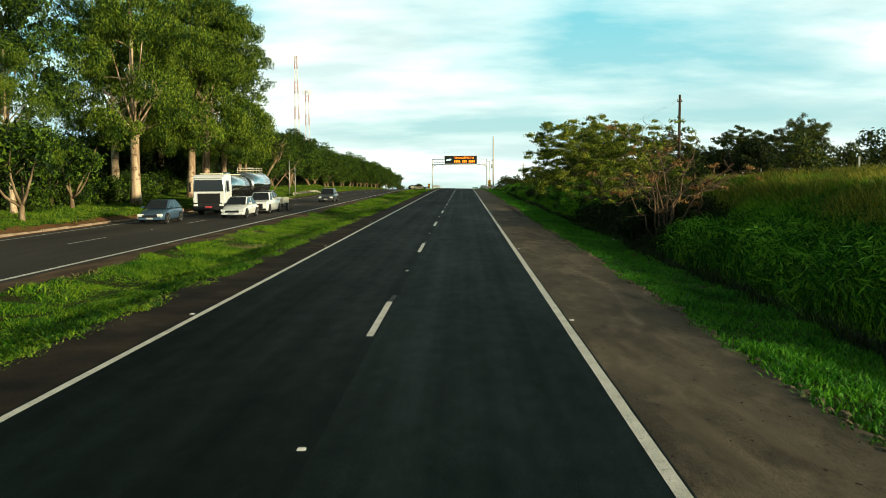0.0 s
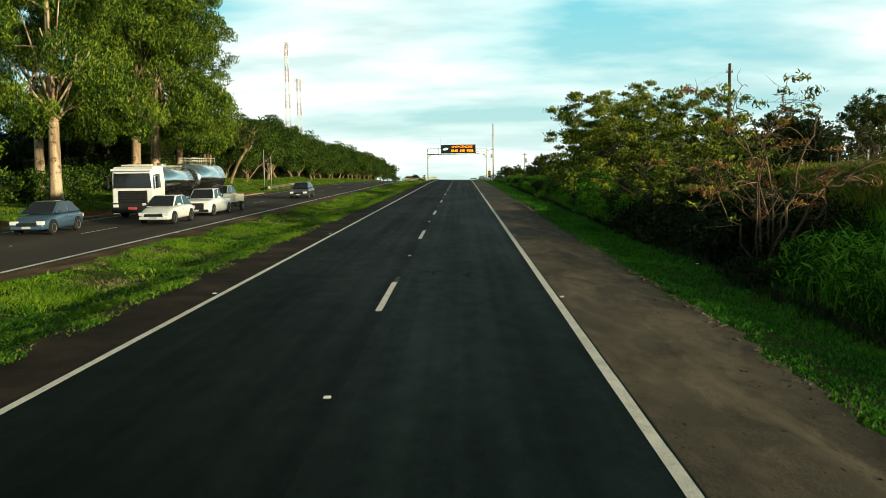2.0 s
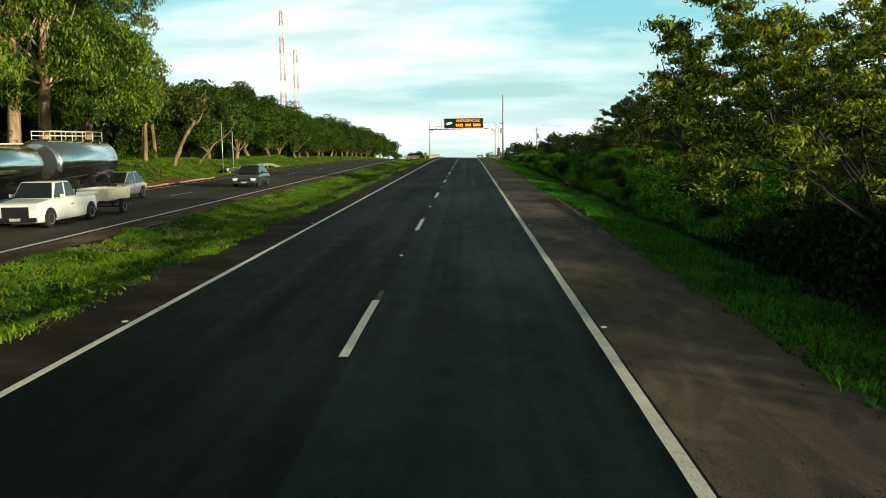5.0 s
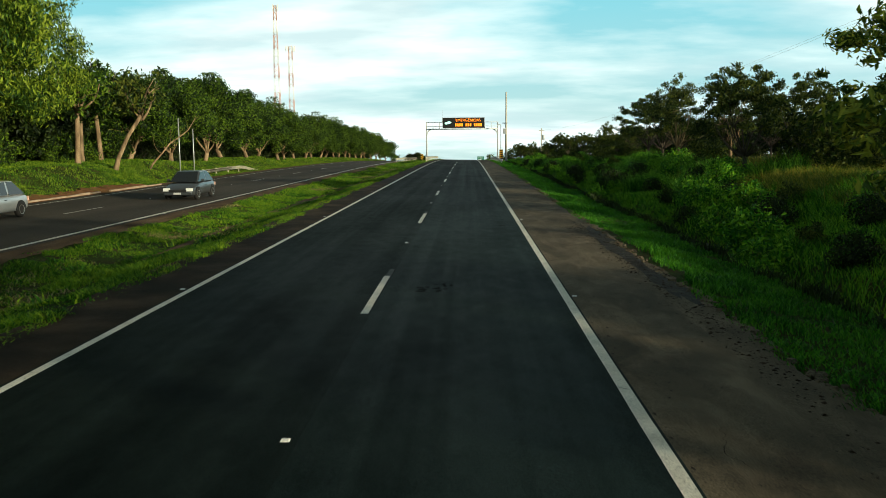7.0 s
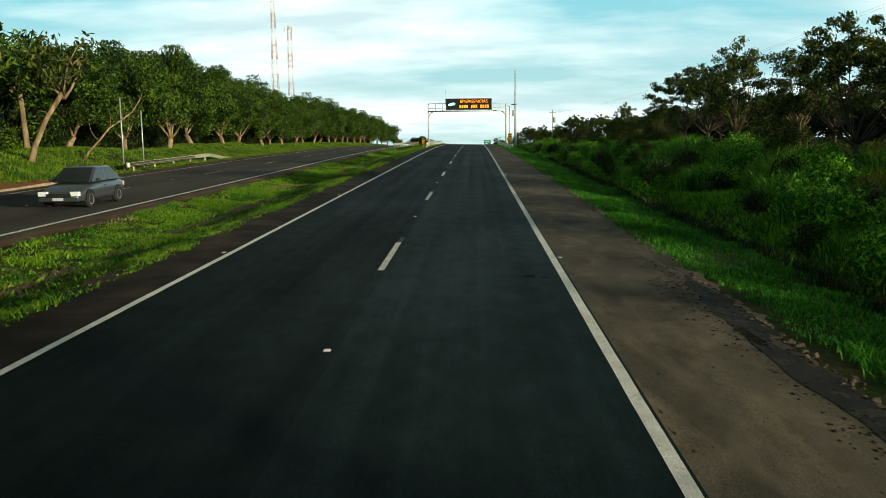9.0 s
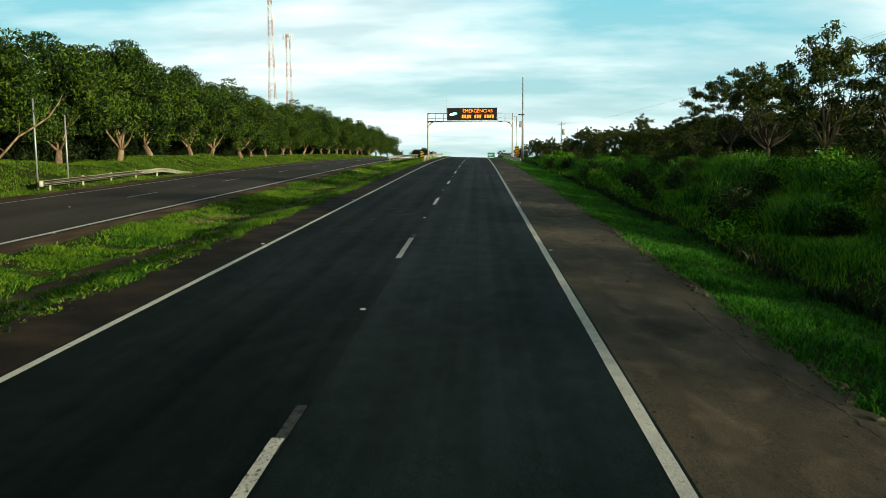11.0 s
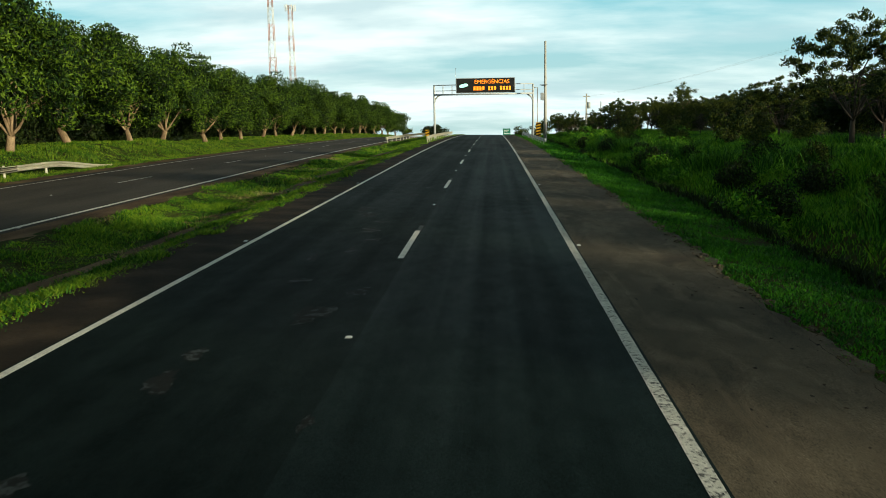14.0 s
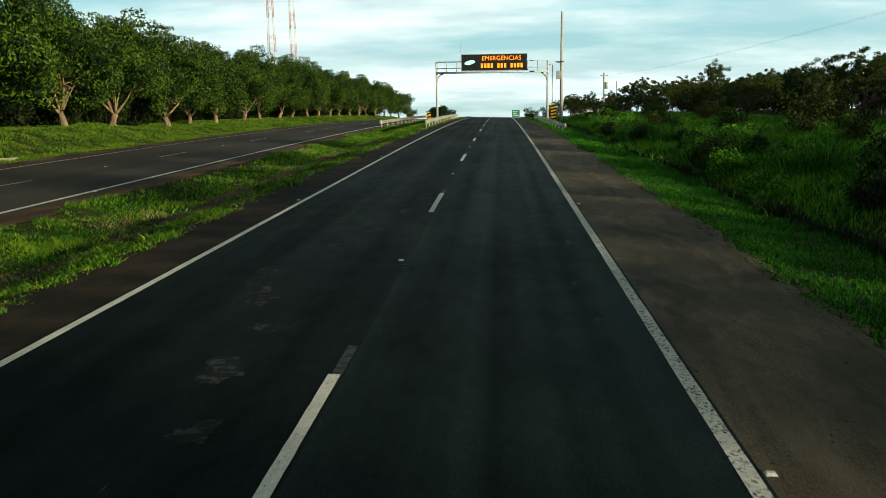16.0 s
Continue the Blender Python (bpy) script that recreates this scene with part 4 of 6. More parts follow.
def blades(name, px, py, hgt, wid, mat, k=5, spread=0.12, lean=0.45, label="", category="grass", cluster=None):
    """Grass: k tapering blades in each tuft."""
    n = len(px)
    X, Y = np.repeat(px, k), np.repeat(py, k)
    m = n * k
    X = X + rng.normal(size=m) * spread
    Y = Y + rng.normal(size=m) * spread
    Z = ground(X, Y) - 0.02
    h = np.repeat(hgt, k) * rng.uniform(0.55, 1.2, m)
    a = rng.uniform(0, 2 * math.pi, m)
    w = wid * rng.uniform(0.6, 1.4, m) / 2
    l = h * lean * rng.uniform(0.2, 1.3, m)
    b = rng.uniform(0, 2 * math.pi, m)
    base = np.stack([X, Y, Z], -1)
    side = np.stack([np.cos(a), np.sin(a), 0 * a], -1) * w[:, None]
    dirv = np.stack([np.cos(b), np.sin(b), 0 * b], -1)
    mid = base + dirv * (l * 0.3)[:, None] + np.array([0, 0, 1]) * (h * 0.6)[:, None]
    tip = base + dirv * l[:, None] + np.array([0, 0, 1]) * h[:, None]
    v = np.stack([base - side, base + side, mid + side * 0.8, mid - side * 0.8, tip], 1).reshape(-1, 3)
    i = np.arange(m)[:, None] * 5
    f = np.concatenate([i + [[0, 1, 2]], i + [[0, 2, 3]], i + [[3, 2, 4]]], 0)
    return tagged(raw(name, v, f, mat), label, category, kind="stuff")


def scatter(x0, x1, y0, y1, per_m2, keep=None):
    n = int((x1 - x0) * (y1 - y0) * per_m2)
    x, y = rng.uniform(x0, x1, n), rng.uniform(y0, y1, n)
    if keep is not None:
        k = keep(x, y) > rng.random(n)
        x, y = x[k], y[k]
    return x, y


def patchy(x, y, f=0.5, seed=0.0):
    return 0.5 + 0.25 * np.sin(x * f * 1.7 + seed + 1.5 * np.sin(y * f * 0.7)) + 0.25 * np.sin(y * f * 1.3 + 2 * seed + np.sin(x * f * 2.1))


def mottle(x, y, f, seed=0):
    """Smooth random field between 0 and 1, with lumps about 1/f metres across."""
    u, v = np.asarray(x) * f, np.asarray(y) * f
    i, j = np.floor(u), np.floor(v)
    a, b = u - i, v - j
    a, b = a * a * (3 - 2 * a), b * b * (3 - 2 * b)

    def h(p, q):
        s = np.sin(p * 127.1 + q * 311.7 + seed * 74.7) * 43758.5453
        return s - np.floor(s)
    return (h(i, j) * (1 - a) + h(i + 1, j) * a) * (1 - b) + (h(i, j + 1) * (1 - a) + h(i + 1, j + 1) * a) * b


# mown verge
x, y = scatter(5.9, 9.1, 6, 150, 105, lambda x, y: step(5.85, 6.2, x + 0.25 * patchy(x, y, 2.0) - 0.62 * step(63, 70, y) * (1 - step(77, 83, y))))
blades("verge_grass", x, y, 0.05 + 0.16 * mottle(x, y, 1.2, 4) * (0.35 + mottle(x, y, 0.3, 6)), 0.022, "verge", 4, 0.05, 0.9, "short bright green grass on the roadside verge")
x, y = scatter(5.95, 9.4, 150, 300, 22)
blades("verge_grass", x, y, 0.20 + 0 * x, 0.07, "verge", 4, 0.12, 0.6, "short green grass on the far verge")
# median
def median_keep(x, y):
    edge = step(-4.60, -5.0, x + 0.6 * mottle(x, y, 0.8, 21) - 0.35) * (1 - step(-9.6, -10.1, x + 0.9 * mottle(x, y, 0.5, 23) - 0.45))
    rut = 1 - 0.97 * np.exp(-((x + 7.0 + 0.35 * np.sin(y * 0.09)) / 0.46) ** 4) * np.clip(mottle(x, y, 0.35, 2) * 2.2 - 0.1, 0, 1) * step(66, 98, y)
    return edge * rut * np.clip(2.6 * (0.55 * mottle(x, y, 1.5, 1) + 0.45 * mottle(x, y, 0.45, 2)) - 0.44, 0.30, 1)


x, y = scatter(-10.3, -4.6, 8, 130, 170, median_keep)
blades("median_grass", x, y, 0.03 + 0.26 * (mottle(x, y, 1.5, 1) * mottle(x, y, 0.6, 3)), 0.019, "median", 5, 0.05, 0.9, "patchy green grass and weeds on the median strip")
x, y = scatter(-10.2, -4.9, 8, 165, 3.5, lambda x, y: median_keep(x, y) * (patchy(x, y, 0.7, 3.0) > 0.45))
blades("median_weeds", x, y, 0.10 + 0.10 * patchy(x, y, 0.9, 7.0), 0.045, "median", 9, 0.11, 1.3, "broad-leaved weeds in clumps on the median")
x, y = scatter(-5.35, -4.75, 8, 165, 26, lambda x, y: np.clip(2.2 * patchy(x, y, 1.0, 4.0) - 0.5, 0, 1))
blades("edge_grass", x, y, 0.08 + 0.05 * patchy(x, y, 1.3, 1.0), 0.030, "straw", 5, 0.08, 1.2, "yellowed grass runners along the median edge")
x, y = scatter(-9.8, -6.0, 8, 165, 26, lambda x, y: (mottle(x, 0.6 * y, 0.7, 12) > 0.66) * 1.0)
blades("dry_grass", x, y, 0.08 + 0.05 * patchy(x, y, 1.3, 1.0), 0.022, "dry", 5, 0.10, 1.2, "dry straw-coloured grass patches on the median")
x, y = scatter(-10.3, -4.6, 130, 300, 45, median_keep)
blades("median_grass", x, y, 0.04 + 0.26 * mottle(x, y, 1.5, 1) * mottle(x, y, 0.6, 3), 0.04, "median", 4, 0.15, 0.9, "patchy green grass on the far median")
# left bank
x, y = scatter(-34, -21.2, 36, 150, 34, lambda x, y: np.clip(0.25 + 1.1 * patchy(x, y, 0.4, 4.0), 0, 1) * step(-21.0, -22.2, x + 0.7 * patchy(x, y, 0.7)))
blades("bank_grass", x, y, 0.05 + 0.24 * mottle(x, y, 0.8, 3) * (0.3 + mottle(x, y, 0.25, 5)), 0.035, "bank", 5, 0.15, 0.8, "sunlit rough grass on the bank beside the road")
x, y = scatter(-32, -21.8, 150, 330, 24)
blades("bank_grass", x, y, 0.05 + 0.3 * mottle(x, y, 0.8, 3) * mottle(x, y, 0.3, 7), 0.05, "bank", 5, 0.2, 0.9, "sunlit rough grass under the roadside trees")
# right rough ground
x, y = scatter(9.2, 22, 8, 130, 34, lambda x, y: np.clip(0.3 + patchy(x, y, 0.4, 6.0), 0, 1))
blades("rough_grass", x, y, (0.14 + 0.75 * mottle(x, y, 0.7, 8) * (0.3 + mottle(x, y, 0.2, 9))) * (0.55 + 0.45 * step(10.5, 16, x)), 0.030, "rough", 6, 0.18, 0.8, "tall unkempt grass in the ditch and on the bank")
x, y = scatter(9.0, 26, 130, 280, 26)
blades("rough_grass", x, y, 0.12 + 0.6 * mottle(x, y, 0.5, 8) * (0.3 + mottle(x, y, 0.2, 9)), 0.035, "rough", 5, 0.22, 0.8, "tall unkempt grass beside the road")
x, y = scatter(15.5, 40, 25, 110, 20)
blades("dry_grass", x, y, 0.3 + 0.7 * mottle(x, y, 0.35, 8), 0.030, "hay", 5, 0.22, 0.75, "tall straw-coloured grass along the top of the bank")
# shade of the ditch, put into the near-black colour of these weeds
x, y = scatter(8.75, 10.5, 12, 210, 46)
blades("ditch_weeds", x, y, 0.12 + 0.35 * mottle(x, y, 0.9, 11), 0.035, "dark", 5, 0.10, 0.7, "low weeds along the roadside ditch, coloured near black as its shade")
# cane-like clump
x, y = scatter(10.2, 16.0, 14, 41, 16, lambda x, y: step(10.2, 11.2, x) * np.clip(0.2 + 1.2 * patchy(x, y, 0.8, 5.0), 0, 1))
hc = np.clip(1.15 - ground(x, y), 0.6, 1.7) * (0.45 + 0.45 * mottle(x, y, 0.8, 9))
cx, cy, ch = np.repeat(x, 9), np.repeat(y, 9), np.repeat(hc, 9) * rng.uniform(0.35, 1.05, len(x) * 9)
cx, cy = cx + rng.normal(size=len(cx)) * 0.22, cy + rng.normal(size=len(cx)) * 0.22
nrm = unit(len(cx)) * 0.7 + np.array([0, 0, 0.7])
tagged(leaf_mesh("cane_leaves", np.stack([cx, cy, ground(cx, cy) + ch], -1), nrm / np.linalg.norm(nrm, axis=1, keepdims=True), 0.46, 0.06, "cane", None, -0.5), "dense broad green blades of cane-like grass", "grass", kind="stuff")
blades("cane_grass", x, y, hc * 0.75, 0.04, "cane", 5, 0.22, 0.7, "dense tall green cane-like grass")
for cx, cy, cr in ((12.8, 90, 1.1), (14.4, 97, 1.4), (16.2, 103, 1.5), (18.4, 96, 1.3), (13.2, 106, 1.2), (15.2, 134, 1.5), (13.0, 140, 1.2), (17.5, 127, 1.4), (14.2, 185, 1.6), (12.4, 196, 1.3), (13.5, 118, 1.6), (15.5, 121, 1.4), (12.2, 150, 1.6), (13.8, 153, 1.3), (17.0, 112, 1.5), (12.0, 172, 1.8), (13.0, 166, 1.2)):
    a, r = rng.uniform(0, 6.28, 240), cr * np.sqrt(rng.random(240))
    blades("cane_grass", cx + r * np.cos(a), cy + r * np.sin(a), 0.6 + 0.8 * rng.random(240), 0.035, "cane", 7, 0.16, 0.7, "clump of tall green cane-like grass")

# ---------------------------------------------------------------- road furniture
def gz(x, y):
    return float(ground(x, y))


def text_part(body, size, mat, parent, x, y, z, name="lettering"):
    cu = bpy.data.curves.new(name, "FONT")
    cu.body, cu.size, cu.align_x, cu.align_y, cu.extrude = body, size, "CENTER", "CENTER", 0.004
    tmp = bpy.data.objects.new(name, cu)
    scene.collection.objects.link(tmp)
    me = bpy.data.meshes.new_from_object(tmp.evaluated_get(bpy.context.evaluated_depsgraph_get()))
    bpy.data.objects.remove(tmp)
    me.materials.clear()
    me.materials.append(M[mat])
    ob = new(name, me)
    ob.parent = parent
    ob.location, ob.rotation_euler = (x, y, z), (radians(90), 0, 0)
    return ob


def gantry():
    g = root("sign_gantry", 0, 213.9, 0)
    xl, xr, top, low = -6.2, 7.37, 6.72, 5.42
    for x, sgn in ((xl, 1), (xr, -1)):
        b = gz(x, 213.9) - 0.2
        bm = bmesh.new()
        tube(bm, (x, 0, b), (x, 0, top), 0.15, 0.13, 12)
        part("post", bm, "grey_paint", g)
        bm = bmesh.new()
        pts = [(x + sgn * 0.02, 0, 4.3), (x + sgn * 0.12, 0, 4.75), (x + sgn * 0.4, 0, 5.1), (x + sgn * 0.85, 0, low)]
        pipe(bm, pts, [0.12, 0.12, 0.12, 0.11], 8)
        part("knee_brace", bm, "grey_paint", g)
        bm = bmesh.new()
        box(bm, x - 0.3, x + 0.3, -0.3, 0.3, b - 0.2, b + 0.28, 0.03)
        part("footing", bm, "concrete", g)
    for dy in (-0.5, 0.5):
        for z, r in ((low, 0.10), (5.95, 0.035), (top, 0.045)):
            bm = bmesh.new()
            tube(bm, (xl, dy, z), (xr, dy, z), r, r, 8)
            part("chord" if z == low else "handrail", bm, "grey_paint", g)
        for i in range(12):
            x = xl + (xr - xl) * i / 11
            bm = bmesh.new()
            tube(bm, (x, dy, low), (x, dy, top), 0.035, 0.035, 6)
            part("stanchion", bm, "grey_paint", g)
    bm = bmesh.new()
    box(bm, xl, xr, -0.5, 0.5, low - 0.03, low + 0.03)
    part("walkway", bm, "galv", g)
    bm = bmesh.new()
    tube(bm, (xl + 3.0, 0.3, 6.6), (xl + 3.0, 0.3, 9.0), 0.03, 0.02, 6)
    part("aerial", bm, "galv", g)
    # second, thinner leg with a ladder and a cabinet
    bm = bmesh.new()
    b = gz(7.97, 213.9) - 0.2
    tube(bm, (7.97, 0.1, b), (7.97, 0.1, 6.2), 0.07, 0.07, 8)
    tube(bm, (7.37, 0.1, 6.2), (7.97, 0.1, 6.2), 0.06, 0.06, 8)
    part("cable_riser", bm, "galv", g)
    tagged(g, "pale grey steel portal gantry with catwalk spanning the road", "gantry")
    s = root("message_sign", 0, 213.3, 0)
    x0, x1, z0, z1 = -3.14, 4.87, 5.58, 7.58
    bm = bmesh.new()
    box(bm, x0, x1, -0.05, 0.50, z0, z1, 0.04)
    part("housing", bm, "black", s)
    bm = bmesh.new()
    for a in ((x0, x1, z1 - 0.06, z1), (x0, x1, z0, z0 + 0.06), (x0, x0 + 0.06, z0 + 0.06, z1 - 0.06), (x1 - 0.06, x1, z0 + 0.06, z1 - 0.06)):
        box(bm, a[0], a[1], -0.10, -0.052, a[2], a[3])
    part("bezel", bm, "galv", s)
    text_part("EMERGÊNCIAS", 0.74, "led", s, 1.75, -0.07, 7.05, "led_lettering")
    # number row, as plain bars
    for k in range(13):
        if k in (4, 8):
            continue
        a = -0.75 + 0.40 * k
        bm = bmesh.new()
        box(bm, a, a + 0.27, -0.075, -0.055, 5.93, 6.45)
        part("led_bar", bm, "led", s)
    bm = bmesh.new()
    pts = []
    for i in range(24):
        t = 2 * math.pi * i / 24
        r = 0.62 + 0.16 * math.sin(2 * t + 0.4)
        pts.append(bm.verts.new((-2.1 + r * math.cos(t) * 0.9, -0.075, 6.58 + r * math.sin(t) * 0.46)))
    f = bm.faces.new(pts)
    bmesh.ops.solidify(bm, geom=[f], thickness=0.015)
    part("emblem", bm, "logo", s, "pale leaf-shaped emblem")
    tagged(s, "black electronic message sign with amber LED writing on the gantry", "road sign")


def chevron_board(x, y, w, z0, z1):
    t = root("hazard_board", x, y, 0)
    bm = bmesh.new()
    box(bm, -w / 2, w / 2, -0.02, 0.02, z0, z1)
    part("panel", bm, "yellow", t)
    n = max(3, int((z1 - z0) / 0.36))
    for i in range(n):
        z = z0 + (z1 - z0) * (i + 0.1) / n
        h = (z1 - z0) / n * 0.5
        bm = bmesh.new()
        rise = h * 0.75
        vs = [bm.verts.new(p) for p in ((-w / 2, -0.026, z), (w / 2, -0.026, min(z1, z + rise)), (w / 2, -0.026, min(z1, z + rise + h)), (-w / 2, -0.026, min(z1, z + h)))]
        f = bm.faces.new(vs)
        bmesh.ops.solidify(bm, geom=[f], thickness=0.004)
        part("stripe", bm, "black", t)
    bm = bmesh.new()
    tube(bm, (0, 0.06, gz(x, y) - 0.2), (0, 0.06, z1), 0.04, 0.04, 8)
    part("post", bm, "galv", t)
    tagged(t, "yellow and black striped hazard board before the gantry post", "hazard marker")


def guardrail(pts, mat, label, h=0.72, first_up=False, sink=True):
    """W-beam rail along points in plan, with a post every 4 m."""
    g = root("guardrail")
    P = []
    for (x0, y0), (x1, y1) in zip(pts, pts[1:]):
        n = max(2, int(math.hypot(x1 - x0, y1 - y0) / 1.0))
        P += [(x0 + (x1 - x0) * i / n, y0 + (y1 - y0) * i / n) for i in range(n)]
    P.append(pts[-1])
    L = len(P)
    prof = [(-0.16, 0.0), (-0.12, 0.05), (-0.06, 0.05), (-0.02, 0.0), (0.02, 0.0), (0.06, 0.05), (0.12, 0.05), (0.16, 0.0)]
    bm = bmesh.new()
    rows = []
    for i, (x, y) in enumerate(P):
        a, b = P[max(0, i - 1)], P[min(L - 1, i + 1)]
        d = Vector((b[0] - a[0], b[1] - a[1], 0)).normalized()
        nrm = Vector((d.y, -d.x, 0))
        u = i / (L - 1)
        z = gz(*P[0]) * (1 - u) + gz(*P[-1]) * u + float(crest(y)) - float(crest(P[0][1])) * (1 - u) - float(crest(P[-1][1])) * u + h - 0.16
        if sink:
            z -= 0.62 * float(step(L - 9, L - 1, i))
        rows.append([bm.verts.new(Vector((x, y, z + u)) + nrm * v) for u, v in prof])
    for r, s in zip(rows, rows[1:]):
        for k in range(len(prof) - 1):
            bm.faces.new((r[k], r[k + 1], s[k + 1], s[k]))
    bmesh.ops.solidify(bm, geom=bm.faces[:], thickness=0.006)
    part("beam", bm, mat, g)
    for i in range(1, L - (6 if sink else 1), 4):
        x, y = P[i]
        bm = bmesh.new()
        box(bm, x - 0.10, x - 0.03, y - 0.06, y + 0.06, gz(x, y) - 0.3, gz(x, y) + h - 0.02)
        part("post", bm, mat, g)
    bm = bmesh.new()
    x, y = P[0]
    z = gz(x, y) + h - 0.16
    tube(bm, (x, y - 0.10, z - 0.17), (x, y - 0.10, z + 0.17), 0.13, 0.13, 12)
    part("end_cap", bm, mat, g)
    return tagged(g, label, "guardrail")


gantry()
chevron_board(7.85, 209.5, 0.62, -0.75, 1.5)
chevron_board(-6.9, 209.5, 0.5, -0.35, 0.75)
guardrail([(-22.9, 123.4), (-22.9, 138), (-23.0, 149.5)], "rail_cream", "cream-painted steel guardrail beside the far carriageway")
guardrail([(6.75, 176.5), (6.65, 190), (6.6, 240)], "galv", "weathered galvanised guardrail before the gantry")
guardrail([(-4.75, 181.5), (-4.95, 190), (-5.0, 240)], "rail_cream", "pale steel guardrail along the median before the gantry", sink=False)
guardrail([(-10.2, 192), (-10.0, 205), (-10.0, 245)], "rail_cream", "pale steel guardrail on the median beside the far carriageway", sink=False)


def pole(name, x, y, top, r0, r1, mat, label, cat="pole"):
    t = root(name, x, y, 0)
    bm = bmesh.new()
    tube(bm, (0, 0, gz(x, y) - 0.3), (0, 0, top), r0, r1, 10)
    part("shaft", bm, mat, t)
    return tagged(t, label, cat)


t = pole("utility_pole", 8.85, 211.0, 12.15, 0.22, 0.14, "concrete", "tall pale concrete pole beside the gantry")
bm = bmesh.new(); box(bm, -0.75, 0.25, -0.55, 0.35, 6.38, 6.46, 0.01); part("solar_panel", bm, "black", t, "flat dark panel on a bracket")
bm = bmesh.new(); box(bm, -0.62, -0.16, -0.2, 0.2, 4.4, 5.4, 0.03); part("cabinet", bm, "galv", t)
bm = bmesh.new(); tube(bm, (-0.16, 0, 6.3), (-0.6, -0.1, 6.38), 0.03, 0.03, 6); part("bracket", bm, "galv", t)
t = pole("utility_pole", 20.5, 76.8, 9.6, 0.15, 0.10, "wood_pole", "dark weathered wooden utility pole on the bank")
bm = bmesh.new(); box(bm, -0.22, 0.22, -0.05, 0.05, 8.97, 9.05); part("crossarm", bm, "wood_pole", t)
for dx in (-0.18, 0.18):
    bm = bmesh.new(); tube(bm, (dx, 0, 9.07), (dx, 0, 9.25), 0.05, 0.03, 8); part("insulator", bm, "grey_paint", t)
t = pole("utility_pole", 19.7, 261.0, 6.2, 0.20, 0.14, "concrete", "concrete utility pole with a transformer")
bm = bmesh.new(); tube(bm, (0.45, 0, 3.4), (0.45, 0, 4.6), 0.32, 0.32, 12); part("transformer", bm, "grey_paint", t)
bm = bmesh.new(); box(bm, -0.7, 0.7, -0.06, 0.06, 5.6, 5.75); part("crossarm", bm, "concrete", t)
pole("utility_pole", 31.0, 330.0, 5.5, 0.20, 0.14, "concrete", "distant concrete utility pole above the bushes")
for dx in (-0.18, 0.18):
    w = root("power_line")
    bm = bmesh.new()
    a, b = Vector((20.5 + dx, 76.8, 9.2)), Vector((19.7 + dx, 261.0, 5.8))
    n = 24
    pipe(bm, [a.lerp(b, i / n) - Vector((0, 0, 3.0 * 4 * (i / n) * (1 - i / n) * 0.5)) for i in range(n + 1)], [0.004] * (n + 1), 5)
    part("wire", bm, "black", w)
    tagged(w, "thin dark overhead wire hanging between utility poles", "power line")
for x, y, h in ((-23.65, 124.4, 5.1), (-23.5, 127.8, 4.25)):
    pole("steel_post", x, y, h, 0.055, 0.05, "galv", "slim grey steel post standing behind the guardrail", "post")


def mast(x, y, z1, w0, w1, n, label, crowded):
    t = root("telecom_tower", x, y, 0)
    z0 = gz(x, y) - 0.5
    for i in range(n):
        a, b = i / n, (i + 1) / n
        bm = bmesh.new()
        za, zb = z0 + (z1 - z0) * a, z0 + (z1 - z0) * b
        wa, wb = w0 + (w1 - w0) * a, w0 + (w1 - w0) * b
        ca = [Vector((sx * wa / 2, sy * wa / 2, za)) for sx, sy in ((-1, -1), (1, -1), (1, 1), (-1, 1))]
        cb = [Vector((sx * wb / 2, sy * wb / 2, zb)) for sx, sy in ((-1, -1), (1, -1), (1, 1), (-1, 1))]
        for k in range(4):
            tube(bm, ca[k], cb[k], 0.12, 0.12, 5)
            m = 3
            for q in range(m):
                p0, p1 = ca[k].lerp(cb[k], q / m), ca[(k + 1) % 4].lerp(cb[(k + 1) % 4], (q + 1) / m)
                tube(bm, p0, p1, 0.065, 0.065, 4)
            tube(bm, cb[k], cb[(k + 1) % 4], 0.045, 0.045, 4)
        part("lattice_section", bm, "red_paint" if i % 2 == 0 else "white_paint", t)
    for k in range(6 if crowded else 3):
        ang = k * math.pi / 3 if crowded else k * 2 * math.pi / 3
        r = w1 / 2 + (1.3 if crowded else 0.6)
        bm = bmesh.new()
        cx, cy = r * math.cos(ang), r * math.sin(ang)
        box(bm, cx - 0.18, cx + 0.18, cy - 0.12, cy + 0.12, z1 - 2.2, z1 + 0.4, 0.03)
        tube(bm, (0, 0, z1 - 0.9), (cx, cy, z1 - 0.9), 0.06, 0.06, 5)
        part("antenna", bm, "white_paint", t)
    tagged(t, label, "telecom tower")


mast(-76.0, 400, 58.3, 3.0, 1.0, 11, "tall slender red and white lattice telecom tower", False)
mast(-79.2, 444, 46.9, 2.6, 1.5, 9, "red and white lattice telecom tower crowded with antennas", True)

# raised markers along the lines
def stud_mesh():
    bm = bmesh.new()
    vs = box(bm, -0.045, 0.045, -0.042, 0.042, 0, 0.018)
    for v in vs:
        if v.co.z > 0.01:
            v.co.x *= 0.75; v.co.y *= 0.5
    me = bpy.data.meshes.new("road_stud")
    bm.to_mesh(me); bm.free()
    me.materials.append(M["stud"])
    return me


studs = stud_mesh()
